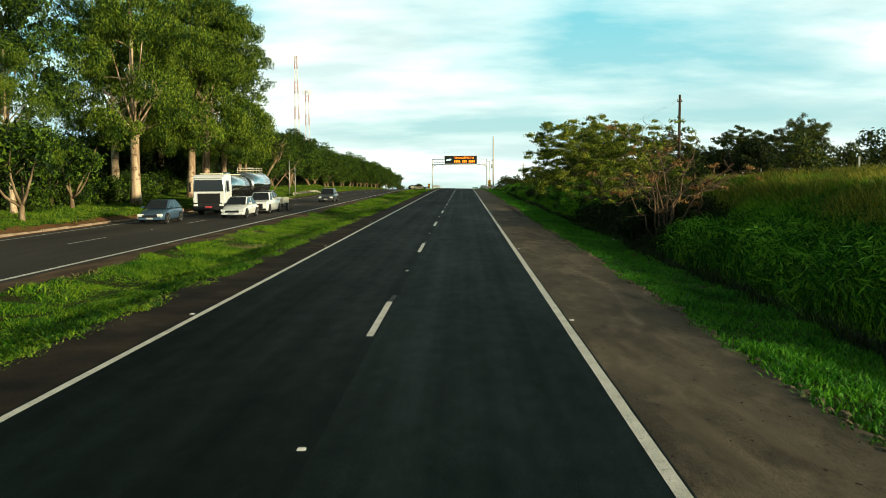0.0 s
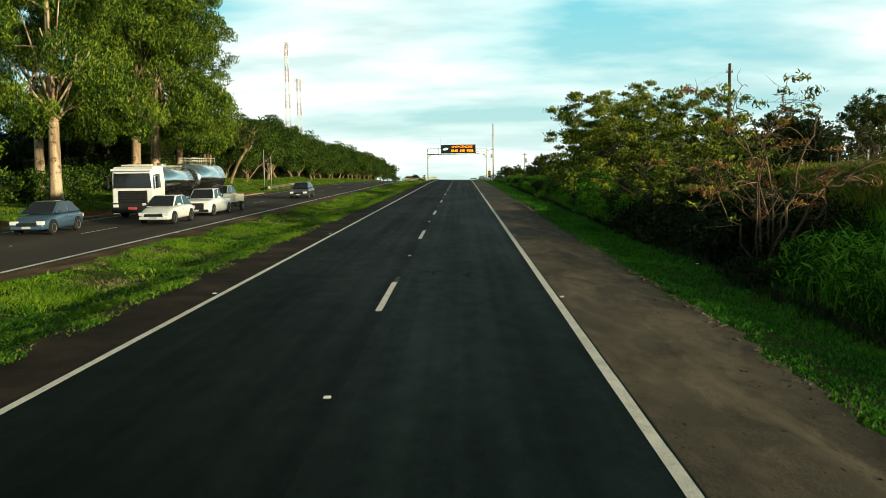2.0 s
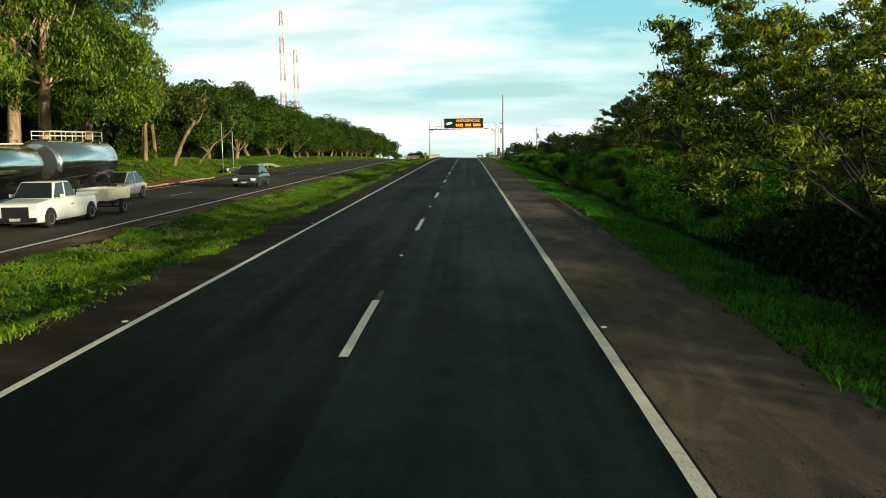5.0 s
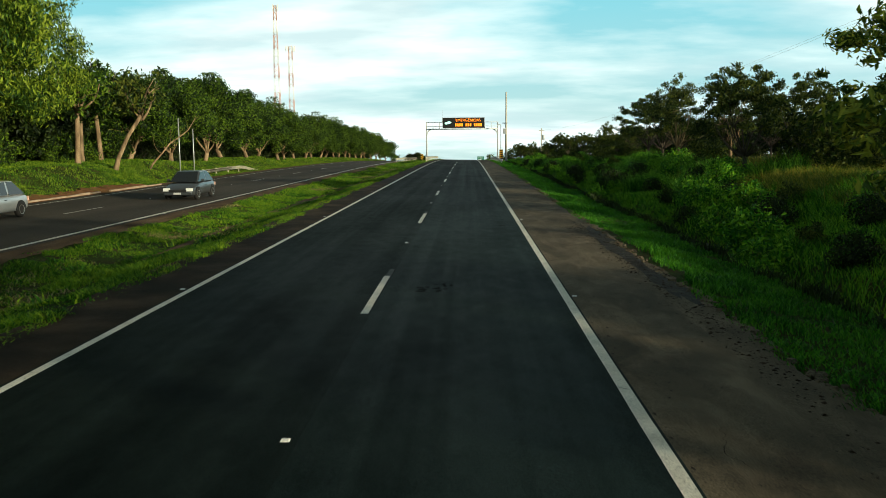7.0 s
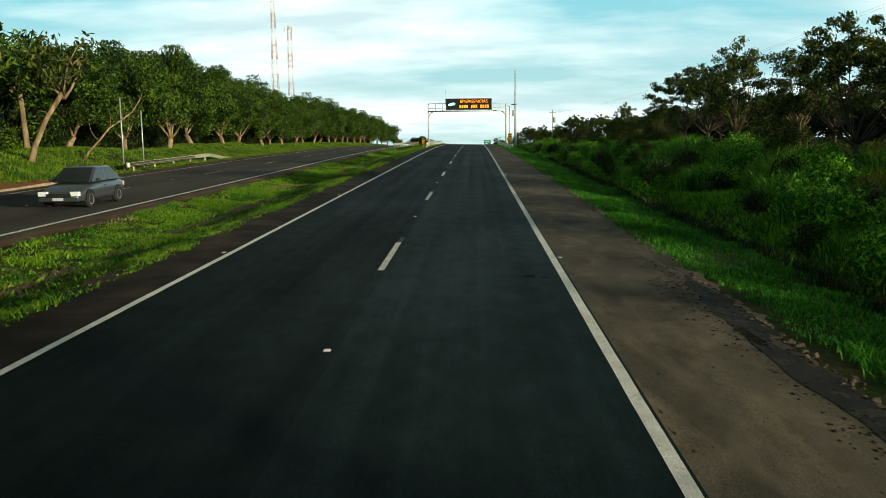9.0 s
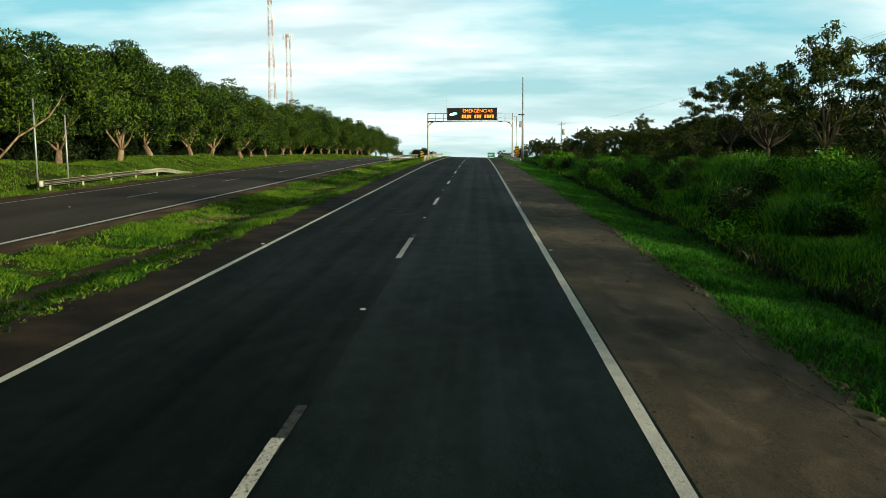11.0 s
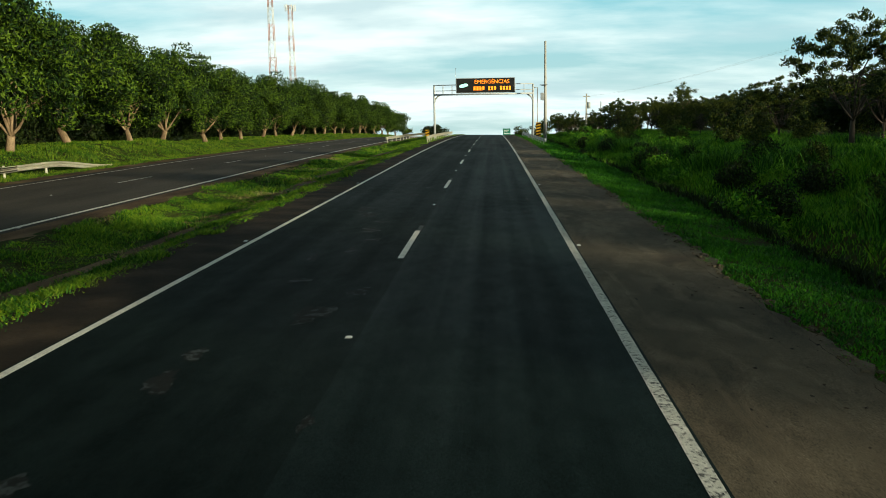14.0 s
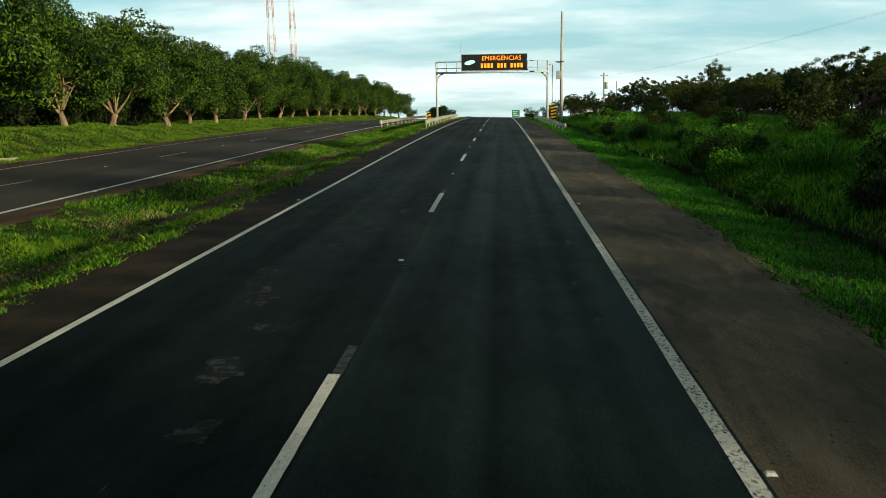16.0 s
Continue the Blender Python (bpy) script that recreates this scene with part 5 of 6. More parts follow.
for k in range(-2, 14):
    for x, y in ((LX - 0.16, 33.5 + 16 * k), (RX + 0.17, 33.5 + 16 * k), (CX - 0.02, 41.5 + 16 * k)):
        s = new("road_stud", studs)
        s.parent = road
        s.location = (x, y, -0.02 * x + float(crest(y)) + 0.001)
    for x, y in ((ML + 0.16, 37.5 + 16 * k), (MC, 47.5 + 16 * k)):
        s = new("road_stud", studs)
        s.parent = road_far
        s.location = (x, y, -0.10 + float(crest(y)) + 0.001)


def blot(x, y, rx, ry, mat, parent, name, lift=0.006, n=18, rough=0.35, seed=0):
    r = random.Random(seed + int(x * 100) + int(y * 10))
    n = 44
    ph = [r.uniform(0, 6.28) for _ in range(6)]
    wob = lambda i: 1 + rough * (0.5 * math.sin(2 * 2 * math.pi * i / n + ph[0]) + 0.45 * math.sin(3 * 2 * math.pi * i / n + ph[1]) + 0.3 * math.sin(7 * 2 * math.pi * i / n + ph[2]) + 0.22 * math.sin(13 * 2 * math.pi * i / n + ph[3]))
    bm = bmesh.new()
    c = [bm.verts.new((x + rx * math.cos(2 * math.pi * i / n) * wob(i), y + ry * math.sin(2 * math.pi * i / n) * wob(i + 0.3), 0)) for i in range(n)]
    bm.faces.new(c)
    for v in bm.verts:
        v.co.z = -0.02 * v.co.x + float(crest(v.co.y)) + lift
    return part(name, bm, mat, parent)


for k, (x, y, wx, wy, n) in enumerate(((1.72, 36.9, 0.16, 0.30, 9), (0.85, 37.5, 0.28, 0.22, 10), (1.25, 66.4, 0.16, 0.26, 7), (0.80, 66.0, 0.12, 0.20, 5), (2.9, 79.0, 0.20, 0.18, 6))):
    r = random.Random(200 + k)
    for q in range(n):
        blot(x + r.gauss(0, wx * 0.6), y + r.gauss(0, wy), r.uniform(0.025, 0.085), r.uniform(0.03, 0.13), "patch", road, "pothole", 0.0055 + 0.0004 * q, rough=0.55, seed=q)
for k in range(5):
    r = random.Random(300 + k)
    blot(0.75 + r.gauss(0, 0.22), 36.6 + r.gauss(0, 0.25), r.uniform(0.05, 0.16), r.uniform(0.06, 0.16), "pale_patch", road, "repair_patch", 0.0045 + 0.0003 * k, rough=0.5, seed=k)
for k in range(22):
    r = random.Random(k)
    blot(r.uniform(-2.3, 0.2), 99 + k * 1.5 + r.uniform(-0.5, 0.5), r.uniform(0.05, 0.28), r.uniform(0.15, 0.6), "pale_patch", road, "scuff", 0.005, 14, 0.45)
for k in range(8):
    r = random.Random(50 + k)
    blot(r.uniform(2.6, 3.2), 118 + k * 1.8, 0.06, r.uniform(0.2, 0.5), "pale_patch", road, "scuff", 0.005, 12, 0.4)


# litter and stones along the shoulder edge
def litter(x, y, s, seed):
    r = random.Random(seed)
    bm = bmesh.new()
    bmesh.ops.create_icosphere(bm, subdivisions=1, radius=s)
    for v in bm.verts:
        v.co = Vector((v.co.x * r.uniform(0.7, 1.4), v.co.y * r.uniform(0.6, 1.2), v.co.z * 0.25 + s * 0.2))
    ob = part("litter", bm, "white_paint")
    ob.location = (x, y, gz(x, y) + 0.05)
    tagged(ob, "crumpled pale scrap of litter lying on the grass verge", "litter")


litter(9.55, 51.0, 0.16, 1)
litter(8.6, 41.0, 0.06, 2)


def clods(y0, y1, n, seed):
    r = np.random.default_rng(seed)
    V, F = [], []
    for i in range(n):
        y = r.uniform(y0, y1)
        x = 6.0 - abs(r.normal()) * 0.45
        s = r.uniform(0.010, 0.032)
        z = -0.02 * x + float(crest(y))
        o = len(V)
        ring = [(x + s * math.cos(a) * r.uniform(0.7, 1.3), y + s * math.sin(a) * r.uniform(0.7, 1.3), z - 0.003) for a in np.linspace(0, 2 * math.pi, 6)[:-1]]
        V += ring + [(x, y, z + s * 0.35)]
        F += [(o + k, o + (k + 1) % 5, o + 5) for k in range(5)]
    return V, F


V, F = clods(8, 150, 420, 4)
tagged(raw("shoulder_gravel", V, F, "margin"), "dark clods and gravel scattered along the shoulder edge", "gravel", kind="stuff")


def green_sign(x, y, z0, w, h):
    t = root("direction_sign", x, y, 0)
    bm = bmesh.new(); box(bm, -w / 2, w / 2, -0.03, 0.03, z0, z0 + h, 0.02); part("panel", bm, "green_sign", t)
    for dx in (-w * 0.3, w * 0.3):
        bm = bmesh.new(); tube(bm, (dx, 0.08, gz(x, y) - 0.3), (dx, 0.08, z0 + h), 0.08, 0.08, 8); part("post", bm, "galv", t)
    for k, (a, b) in enumerate(((-0.38, 0.30), (-0.38, 0.10), (-0.38, 0.38))):
        bm = bmesh.new(); zz = z0 + h * (0.75 - 0.25 * k); box(bm, a * w, b * w, -0.04, -0.032, zz - 0.12, zz + 0.12); part("text_bar", bm, "white_paint", t)
    tagged(t, "green road direction sign on two posts beyond the hill crest", "road sign")


green_sign(7.8, 467, -6.7, 3.2, 2.9)

# low concrete kerb along the red earth, in separate lengths
kerb = root("kerb", -20.92, 40, 0)
bm = bmesh.new(); box(bm, -0.09, 0.09, 0, 1.46, -0.30, 0.02, 0.02)
kerb_me = bpy.data.meshes.new("kerbstone")
bm.to_mesh(kerb_me); bm.free()
kerb_me.materials.append(M["kerb"])
kr = random.Random(9)
for k in range(48):
    if k in (14, 15, 30, 33, 34, 41):
        continue
    o = new("kerbstone", kerb_me)
    o.parent = kerb
    o.location, o.rotation_euler = (kr.uniform(-0.03, 0.03), 1.5 * k, kr.uniform(-0.04, 0.03)), (kr.uniform(-0.01, 0.01), kr.uniform(-0.05, 0.05), kr.uniform(-0.015, 0.015))
tagged(kerb, "low earth-stained concrete kerb beside the far carriageway", "kerb", kind="structure")

# fence on the bank
for k in range(12):
    y = 40 + 6 * k
    x = 27.5 + 0.4 * math.sin(k)
    t = root("fence_post", x, y, gz(x, y))
    bm = bmesh.new(); tube(bm, (0, 0, -0.3), (0.02, 0.01, 1.55), 0.07, 0.06, 7); part("stake", bm, "concrete", t)
    tagged(t, "weathered grey fence post in the tall dry grass", "fence post", "fence along the bank")

# crest trees and a distant building
settle(make_tree("crest_tree", "round dark tree beyond the crest of the hill", h=7.0, r=7.5, base=0.6, fork=1.2, trunk=0.3, limbs=5, lobes=26, lobe=2.0, dense=4.0, leaf=(0.7, 0.3), mat="dark", bark="dark_bark", shell=0.7), -25, 500)
for x, y, s in ((12.0, 400, 1.3), (21, 420, 1.5), (9.5, 340, 0.7), (15, 355, 1.0), (22, 330, 1.2), (28, 360, 1.4), (36, 380, 1.6), (-26, 372, 1.0)):
    tagged(plant(shrub, x, y, s, 40 * s), group="bush and trees beside the road")


def far_house(x, y, w, d, h):
    t = root("house", x, y, gz(x, y))
    bm = bmesh.new(); box(bm, -w / 2, w / 2, -d / 2, d / 2, -0.5, h); part("wall", bm, "wall_white", t)
    bm = bmesh.new()
    e = 0.5
    vs = [bm.verts.new(p) for p in ((-w / 2 - e, -d / 2 - e, h), (w / 2 + e, -d / 2 - e, h), (w / 2 + e, d / 2 + e, h), (-w / 2 - e, d / 2 + e, h), (-w / 2 - e, 0, h + d * 0.22), (w / 2 + e, 0, h + d * 0.22))]
    for f in ((0, 1, 5, 4), (2, 3, 4, 5), (1, 2, 5), (3, 0, 4), (3, 2, 1, 0)):
        bm.faces.new([vs[i] for i in f])
    part("roof", bm, "roof", t)
    for k in range(3):
        bm = bmesh.new(); cx = -w / 2 + w * (k + 0.5) / 3; box(bm, cx - 0.5, cx + 0.5, -d / 2 - 0.03, -d / 2 + 0.05, 1.0, 2.2); part("window", bm, "black", t)
    tagged(t, "pale distant building half hidden behind the roadside bushes", "house")


far_house(27, 345, 12, 7, 2.4)


def edge_clods():
    """Broken crumbs of asphalt and dry earth along the shoulder's ragged edge."""
    n = 2600
    y = rng.uniform(8, 210, n)
    x = 6.02 + np.abs(rng.normal(size=n)) * 0.10 - rng.random(n) * 0.12 + 0.10 * (mottle(y * 0, y, 0.6, 4) - 0.5)
    s = 0.018 + 0.055 * rng.random(n) ** 3
    v, f = [], []
    corners = np.array([(-1, -1, -0.5), (1, -1, -0.5), (1, 1, -0.5), (-1, 1, -0.5), (-0.6, -0.7, 0.6), (0.7, -0.5, 0.5), (0.6, 0.7, 0.7), (-0.7, 0.5, 0.55)])
    quads = np.array([(4, 5, 6, 7), (0, 1, 5, 4), (1, 2, 6, 5), (2, 3, 7, 6), (3, 0, 4, 7)])
    a = rng.uniform(0, 6.28, n)
    jit = rng.uniform(0.6, 1.3, (n, 8, 3))
    c = corners[None] * jit * s[:, None, None]
    cx = c[..., 0] * np.cos(a)[:, None] - c[..., 1] * np.sin(a)[:, None]
    cy = c[..., 0] * np.sin(a)[:, None] + c[..., 1] * np.cos(a)[:, None]
    z = -0.02 * np.minimum(x, 6.08) - 0.03 * step(6.08, 6.3, x) + crest(y)
    v = np.stack([cx + x[:, None], cy + y[:, None], c[..., 2] * 0.8 + z[:, None]], -1).reshape(-1, 3)
    f = (np.arange(n)[:, None, None] * 8 + quads[None]).reshape(-1, 4)
    tagged(raw("edge_clods", v, f, "shoulder"), "crumbled asphalt and earth clods along the shoulder edge", "clods", kind="stuff")


edge_clods()

# dirt, sand and cracks on the shoulder
shoulder_ob = bpy.data.objects["shoulder"]


def rubble(name, x, y, spread_x, spread_y, n, seed, mat, label):
    """Loose crumbs of broken surfacing lying in a patch."""
    r = np.random.default_rng(seed)
    px, py = x + r.normal(size=n) * spread_x, y + r.normal(size=n) * spread_y
    px = np.minimum(px, 6.05)
    s = 0.012 + 0.040 * r.random(n) ** 3
    a = np.linspace(0, 2 * math.pi, 6)[:-1][None] + r.uniform(0, 6, (n, 1))
    rad = s[:, None] * r.uniform(0.6, 1.3, (n, 5))
    z = -0.02 * px + crest(py)
    ringv = np.stack([px[:, None] + rad * np.cos(a), py[:, None] + rad * np.sin(a), np.repeat(z[:, None] - 0.003, 5, 1)], -1)
    topv = np.stack([px + r.normal(size=n) * s * 0.3, py, z + s * r.uniform(0.15, 0.5, n)], -1)[:, None]
    v = np.concatenate([ringv, topv], 1).reshape(-1, 3)
    k = np.arange(5)
    f = (np.arange(n)[:, None, None] * 6 + np.stack([k, (k + 1) % 5, np.full(5, 5)], -1)[None]).reshape(-1, 3)
    tagged(raw(name, v, f, mat), label, "gravel", kind="stuff")


for k, (x, y, sx, sy, n) in enumerate(((5.6, 62.5, 0.22, 2.2, 420), (5.5, 77.5, 0.28, 1.6, 520), (5.7, 68.5, 0.2, 1.5, 200), (5.5, 33.0, 0.3, 3.0, 120), (5.2, 98.0, 0.4, 3.0, 90), (5.3, 112.0, 0.4, 4.0, 90))):
    rubble("broken_asphalt", x, y, sx, sy, n if k < 2 else n // 2, 30 + k, "damp" if k % 2 else "margin", "dark crumbs of broken asphalt scattered on the shoulder")


# washed-out stretch where the surfacing breaks up beside the verge
for k, (x, y, sy) in enumerate(((5.72, 67.5, 1.9), (5.68, 72.0, 2.0), (5.75, 76.5, 2.0))):
    blot(x + 0.05, y, 0.24, 2.6, "damp", shoulder_ob, "damp_earth", seed=60 + k)
    rubble("broken_asphalt", x, y, 0.21, sy, 620, 50 + k, "margin", "dark crumbs of broken asphalt along the washed-out shoulder edge")


def crack(x, y0, y1, w, drift, seed):
    """A thin dark wandering crack in the surfacing."""
    r = np.random.default_rng(seed)
    n = max(8, int((y1 - y0) / 0.07))
    yy = np.linspace(y0, y1, n)
    xx = x + np.cumsum(r.normal(size=n)) * drift * 0.55 + r.normal(size=n) * 0.012
    ww = w * 0.42 * r.uniform(0.3, 1.6, n) / 2
    ww[0] = ww[-1] = 0.001
    z = lambda q: -0.02 * q + crest(yy) + 0.003
    v = np.stack([np.stack([xx - ww, yy, z(xx - ww)], -1), np.stack([xx + ww, yy, z(xx + ww)], -1)], 1).reshape(-1, 3)
    i = np.arange(n - 1) * 2
    raw("crack", v, np.stack([i, i + 1, i + 3, i + 2], -1), "margin", shoulder_ob)


for k, (x, y0, y1, w, d) in enumerate(((5.78, 92, 104, 0.026, 0.03), (5.84, 104.3, 113, 0.024, 0.03), (5.80, 116, 124, 0.022, 0.03), (4.7, 91.0, 92.4, 0.022, 0.05), (5.0, 93.2, 94.4, 0.02, 0.05), (4.5, 99.2, 100.4, 0.018, 0.05),
                                       (4.9, 108.0, 109.3, 0.02, 0.06), (5.72, 84, 91, 0.03, 0.03), (4.3, 57.0, 58.2, 0.015, 0.05), (5.1, 26.0, 27.3, 0.02, 0.05))):
    crack(x, y0, y1, w, d, k)


def median_track(y0, y1):
    """Bare earth worn along the middle of the median."""
    yy = np.arange(y0, y1, 0.5)
    mid = -7.0 - 0.35 * np.sin(yy * 0.09)
    half = (0.12 + 0.60 * mottle(yy * 0, yy, 0.30, 3)) * (0.25 + 0.75 * step(72, 98, yy))
    off = np.array([-1, -0.5, 0, 0.5, 1])
    X = mid[:, None] + half[:, None] * off[None]
    Y = np.repeat(yy[:, None], 5, 1)
    Z = ground(X, Y) + np.array([0.0, 0.035, 0.04, 0.035, 0.0])[None]
    idx = np.arange(X.size).reshape(X.shape)
    f = np.stack([idx[:-1, :-1], idx[:-1, 1:], idx[1:, 1:], idx[1:, :-1]], -1).reshape(-1, 4)
    tagged(raw("median_track", np.stack([X, Y, Z], -1).reshape(-1, 3), f, "brown_margin", smooth=True), "bare brown earth worn along the median grass", "dirt track", kind="structure")


median_track(72, 175)

# ---------------------------------------------------------------- vehicles on the far carriageway
def gloss(name, c, rough=0.25, metal=0.0, coat=0.5):
    m = material(name, [tuple(v * 0.92 for v in c), c], 1.2, rough, 0.0, metal=metal, fine=0.06, spec=0.5)
    m.node_tree.nodes["Principled BSDF"].inputs["Coat Weight"].default_value = coat
    return m


M["car_white"] = gloss("white_car_paint", (0.78, 0.78, 0.76))
M["car_blue"] = gloss("slate_blue_car_paint", (0.06, 0.11, 0.17), 0.3, 0.3)
M["car_silver"] = gloss("silver_car_paint", (0.42, 0.43, 0.44), 0.3, 0.5)
M["car_dark"] = gloss("dark_grey_car_paint", (0.05, 0.055, 0.06), 0.3, 0.3)
M["glass"] = gloss("dark_car_glass", (0.012, 0.015, 0.017), 0.08, 0.0, 0.0)
M["rubber"] = material("tyre_rubber", [(0.012, 0.012, 0.012), (0.025, 0.023, 0.021)], 3.0, 0.85, 0.2, 40)
M["rim"] = gloss("alloy_rim", (0.45, 0.45, 0.45), 0.35, 0.8, 0.0)
M["lamp"] = gloss("headlamp_lens", (0.75, 0.76, 0.74), 0.15)
M["trim"] = material("black_trim", [(0.010, 0.010, 0.010), (0.02, 0.02, 0.02)], 3.0, 0.55, 0.1, 40)
M["steel"] = gloss("polished_tank_steel", (0.70, 0.69, 0.66), 0.17, 1.0, 0.0)
M["plate"] = material("plate", [(0.4, 0.4, 0.4), (0.5, 0.5, 0.5)], 3.0, 0.6)
M["plate_red"] = material("plate_red", [(0.45, 0.05, 0.06), (0.55, 0.07, 0.08)], 3.0, 0.6)


def loft(bm, rings, caps=True, smooth=False):
    R = [[bm.verts.new(p) for p in r] for r in rings]
    n = len(R[0])
    for u, v in zip(R, R[1:]):
        for i in range(n):
            f = bm.faces.new((u[i], u[(i + 1) % n], v[(i + 1) % n], v[i]))
            f.smooth = smooth
    if caps:
        bm.faces.new(R[0][::-1]); bm.faces.new(R[-1])


def panel(name, q, mat, parent, inset=0.06, out=0.008, label=""):
    """A pane laid just proud of a four-cornered face."""
    q = [Vector(p) for p in q]
    c = sum(q, Vector()) / 4
    nrm = (q[1] - q[0]).cross(q[3] - q[0]).normalized()
    bm = bmesh.new()
    inner = []
    for p in q:
        d = c - p
        inner.append(p + d.normalized() * inset)
    a = [bm.verts.new(p + nrm * out) for p in inner]
    b = [bm.verts.new(p - nrm * 0.01) for p in inner]
    bm.faces.new(a)
    for i in range(4):
        bm.faces.new((a[i], b[i], b[(i + 1) % 4], a[(i + 1) % 4]))
    return part(name, bm, mat, parent, label)


def wheel(parent, x, y, r, w, side):
    bm = bmesh.new()
    n = 22
    prof = [(-w / 2, r * 0.62), (-w / 2, r * 0.9), (-w / 2 + 0.03, r), (w / 2 - 0.03, r), (w / 2, r * 0.9), (w / 2, r * 0.62)]
    loft(bm, [[(x + u, y + v * math.cos(2 * math.pi * i / n), r + v * math.sin(2 * math.pi * i / n)) for i in range(n)] for u, v in prof], smooth=True)
    t = part("wheel", bm, "rubber", parent)
    bm = bmesh.new()
    xo = x + side * (w / 2 - 0.02)
    loft(bm, [[(xo + side * u, y + v * math.cos(2 * math.pi * i / n), r + v * math.sin(2 * math.pi * i / n)) for i in range(n)] for u, v in ((-0.03, r * 0.64), (0.03, r * 0.62), (0.0, r * 0.45), (0.015, r * 0.12))])
    rim = part("rim", bm, "rim", t)
    for k in range(5):
        a = 2 * math.pi * k / 5
        bm = bmesh.new()
        ca, sa = math.cos(a), math.sin(a)
        vs = []
        for d0, wv in ((r * 0.15, 0.09), (r * 0.58, 0.07)):
            for s in (-1, 1):
                vs.append((xo + side * 0.035, y + ca * d0 - sa * s * wv * r, r + sa * d0 + ca * s * wv * r))
        q = [bm.verts.new(p) for p in (vs[0], vs[1], vs[3], vs[2])]
        f = bm.faces.new(q)
        bmesh.ops.solidify(bm, geom=[f], thickness=0.02)
    return t


def ring_body(y, hw, z0, z1, tuck=0.10):
    """Cross-section of a car body: sill, flank, shoulder, top."""
    h = z1 - z0
    half = [(hw - tuck, z0), (hw - 0.02, z0 + h * 0.18), (hw, z0 + h * 0.5), (hw - 0.03, z0 + h * 0.85), (hw - 0.12, z1)]
    return [(x, y, z) for x, z in half] + [(-x, y, z) for x, z in half[::-1]]


def rounded(ob, width):
    """Softened edges and smooth panels."""
    b = ob.modifiers.new("edges", "BEVEL")
    b.width, b.segments, b.limit_method, b.angle_limit = width, 3, "ANGLE", radians(14)
    for f in ob.data.polygons:
        f.use_smooth = True
    return ob


def car(name, paint, label, L=4.1, W=1.72, H=1.47, hood=1.0, boot=0.25, belt=0.92, pickup=False, square=False):
    """A car at the origin, its nose towards -y."""
    t = root(name)
    f, b, hw = -L / 2, L / 2, W / 2
    wr = 0.31 if not pickup else 0.33
    bm = bmesh.new()
    nose = belt - (0.20 if not square else 0.06)
    st = [(f, hw * (0.70 if not square else 0.95), 0.30, nose - (0.24 if not square else 0.12)), (f + 0.10, hw * (0.86 if not square else 0.97), 0.22, nose - (0.12 if not square else 0.04)), (f + 0.45, hw * 0.97, 0.20, nose), (f + hood, hw, 0.20, belt), (0, hw, 0.20, belt + 0.02), (b - max(boot, 0.3), hw * 0.99, 0.20, belt + 0.03), (b - 0.12, hw * 0.93, 0.24, belt), (b, hw * 0.86, 0.32, belt - 0.12)]
    loft(bm, [ring_body(*s) for s in st])
    body = part("body", bm, paint, t)
    if square:
        rounded(body, 0.05)
    else:
        soft = body.modifiers.new("panels", "SUBSURF")
        soft.levels = soft.render_levels = 2
        for fc in body.data.polygons:
            fc.use_smooth = True
    # cabin
    ws = f + hood
    rb = b - boot if not pickup else f + hood + 1.75
    rake, rear = (0.85, 0.70) if not square else (0.42, 0.10)
    roof_f, roof_b = ws + rake, rb - rear
    z0, z1 = belt - 0.01, H
    bw, rw = hw - 0.09, hw - 0.24
    A = [(-bw, ws, z0), (bw, ws, z0), (bw, rb, z0), (-bw, rb, z0)]
    B = [(-rw, roof_f, z1), (rw, roof_f, z1), (rw, roof_b, z1), (-rw, roof_b, z1)]
    bm = bmesh.new()
    loft(bm, [A, B])
    rounded(part("cabin", bm, paint, t), 0.10)
    panel("windscreen", (A[0], A[1], B[1], B[0]), "glass", t, 0.09, 0.006)
    panel("rear_window", (A[2], A[3], B[3], B[2]), "glass", t, 0.10, 0.006)
    for s in (0, 1):
        P = (A[1], A[2], B[2], B[1]) if s == 0 else (A[3], A[0], B[0], B[3])
        P = [Vector(p) for p in P]
        m0, m1 = P[0].lerp(P[1], 0.52), P[3].lerp(P[2], 0.52)
        panel("side_window", (P[0], m0, m1, P[3]), "glass", t, 0.07, 0.006)
        panel("side_window", (m0, P[1], P[2], m1), "glass", t, 0.07, 0.006)
    # wheels, arches
    for y in (f + 0.80, b - 0.78):
        for s in (-1, 1):
            bm = bmesh.new()
            n = 18
            loft(bm, [[(s * (hw - 0.10 + u), y + v * math.cos(math.pi * i / (n - 1)), wr + v * math.sin(math.pi * i / (n - 1))) for i in range(n)] for u, v in ((0, wr + 0.07), (0.105, wr + 0.07))])
            part("wheel_arch", bm, "trim", t)
            wheel(t, s * (hw - 0.09), y, wr, 0.20, s)
    # face
    bm = bmesh.new(); box(bm, -hw * 0.55, hw * 0.55, f - 0.012, f + 0.10, 0.40, nose - 0.16, 0.01); part("grille", bm, "trim", t)
    bm = bmesh.new(); box(bm, -hw * 0.86, hw * 0.86, f - 0.05, f + 0.12, 0.27, 0.42, 0.03); part("bumper", bm, "trim" if square or pickup else paint, t)
    bm = bmesh.new(); box(bm, -0.2, 0.2, f - 0.065, f - 0.05, 0.31, 0.41); part("number_plate", bm, "plate", t)
    for s in (-1, 1):
        bm = bmesh.new()
        box(bm, s * hw * 0.70 - 0.17, s * hw * 0.70 + 0.17, f - 0.005, f + 0.16, nose - 0.25, nose - 0.08, 0.02)
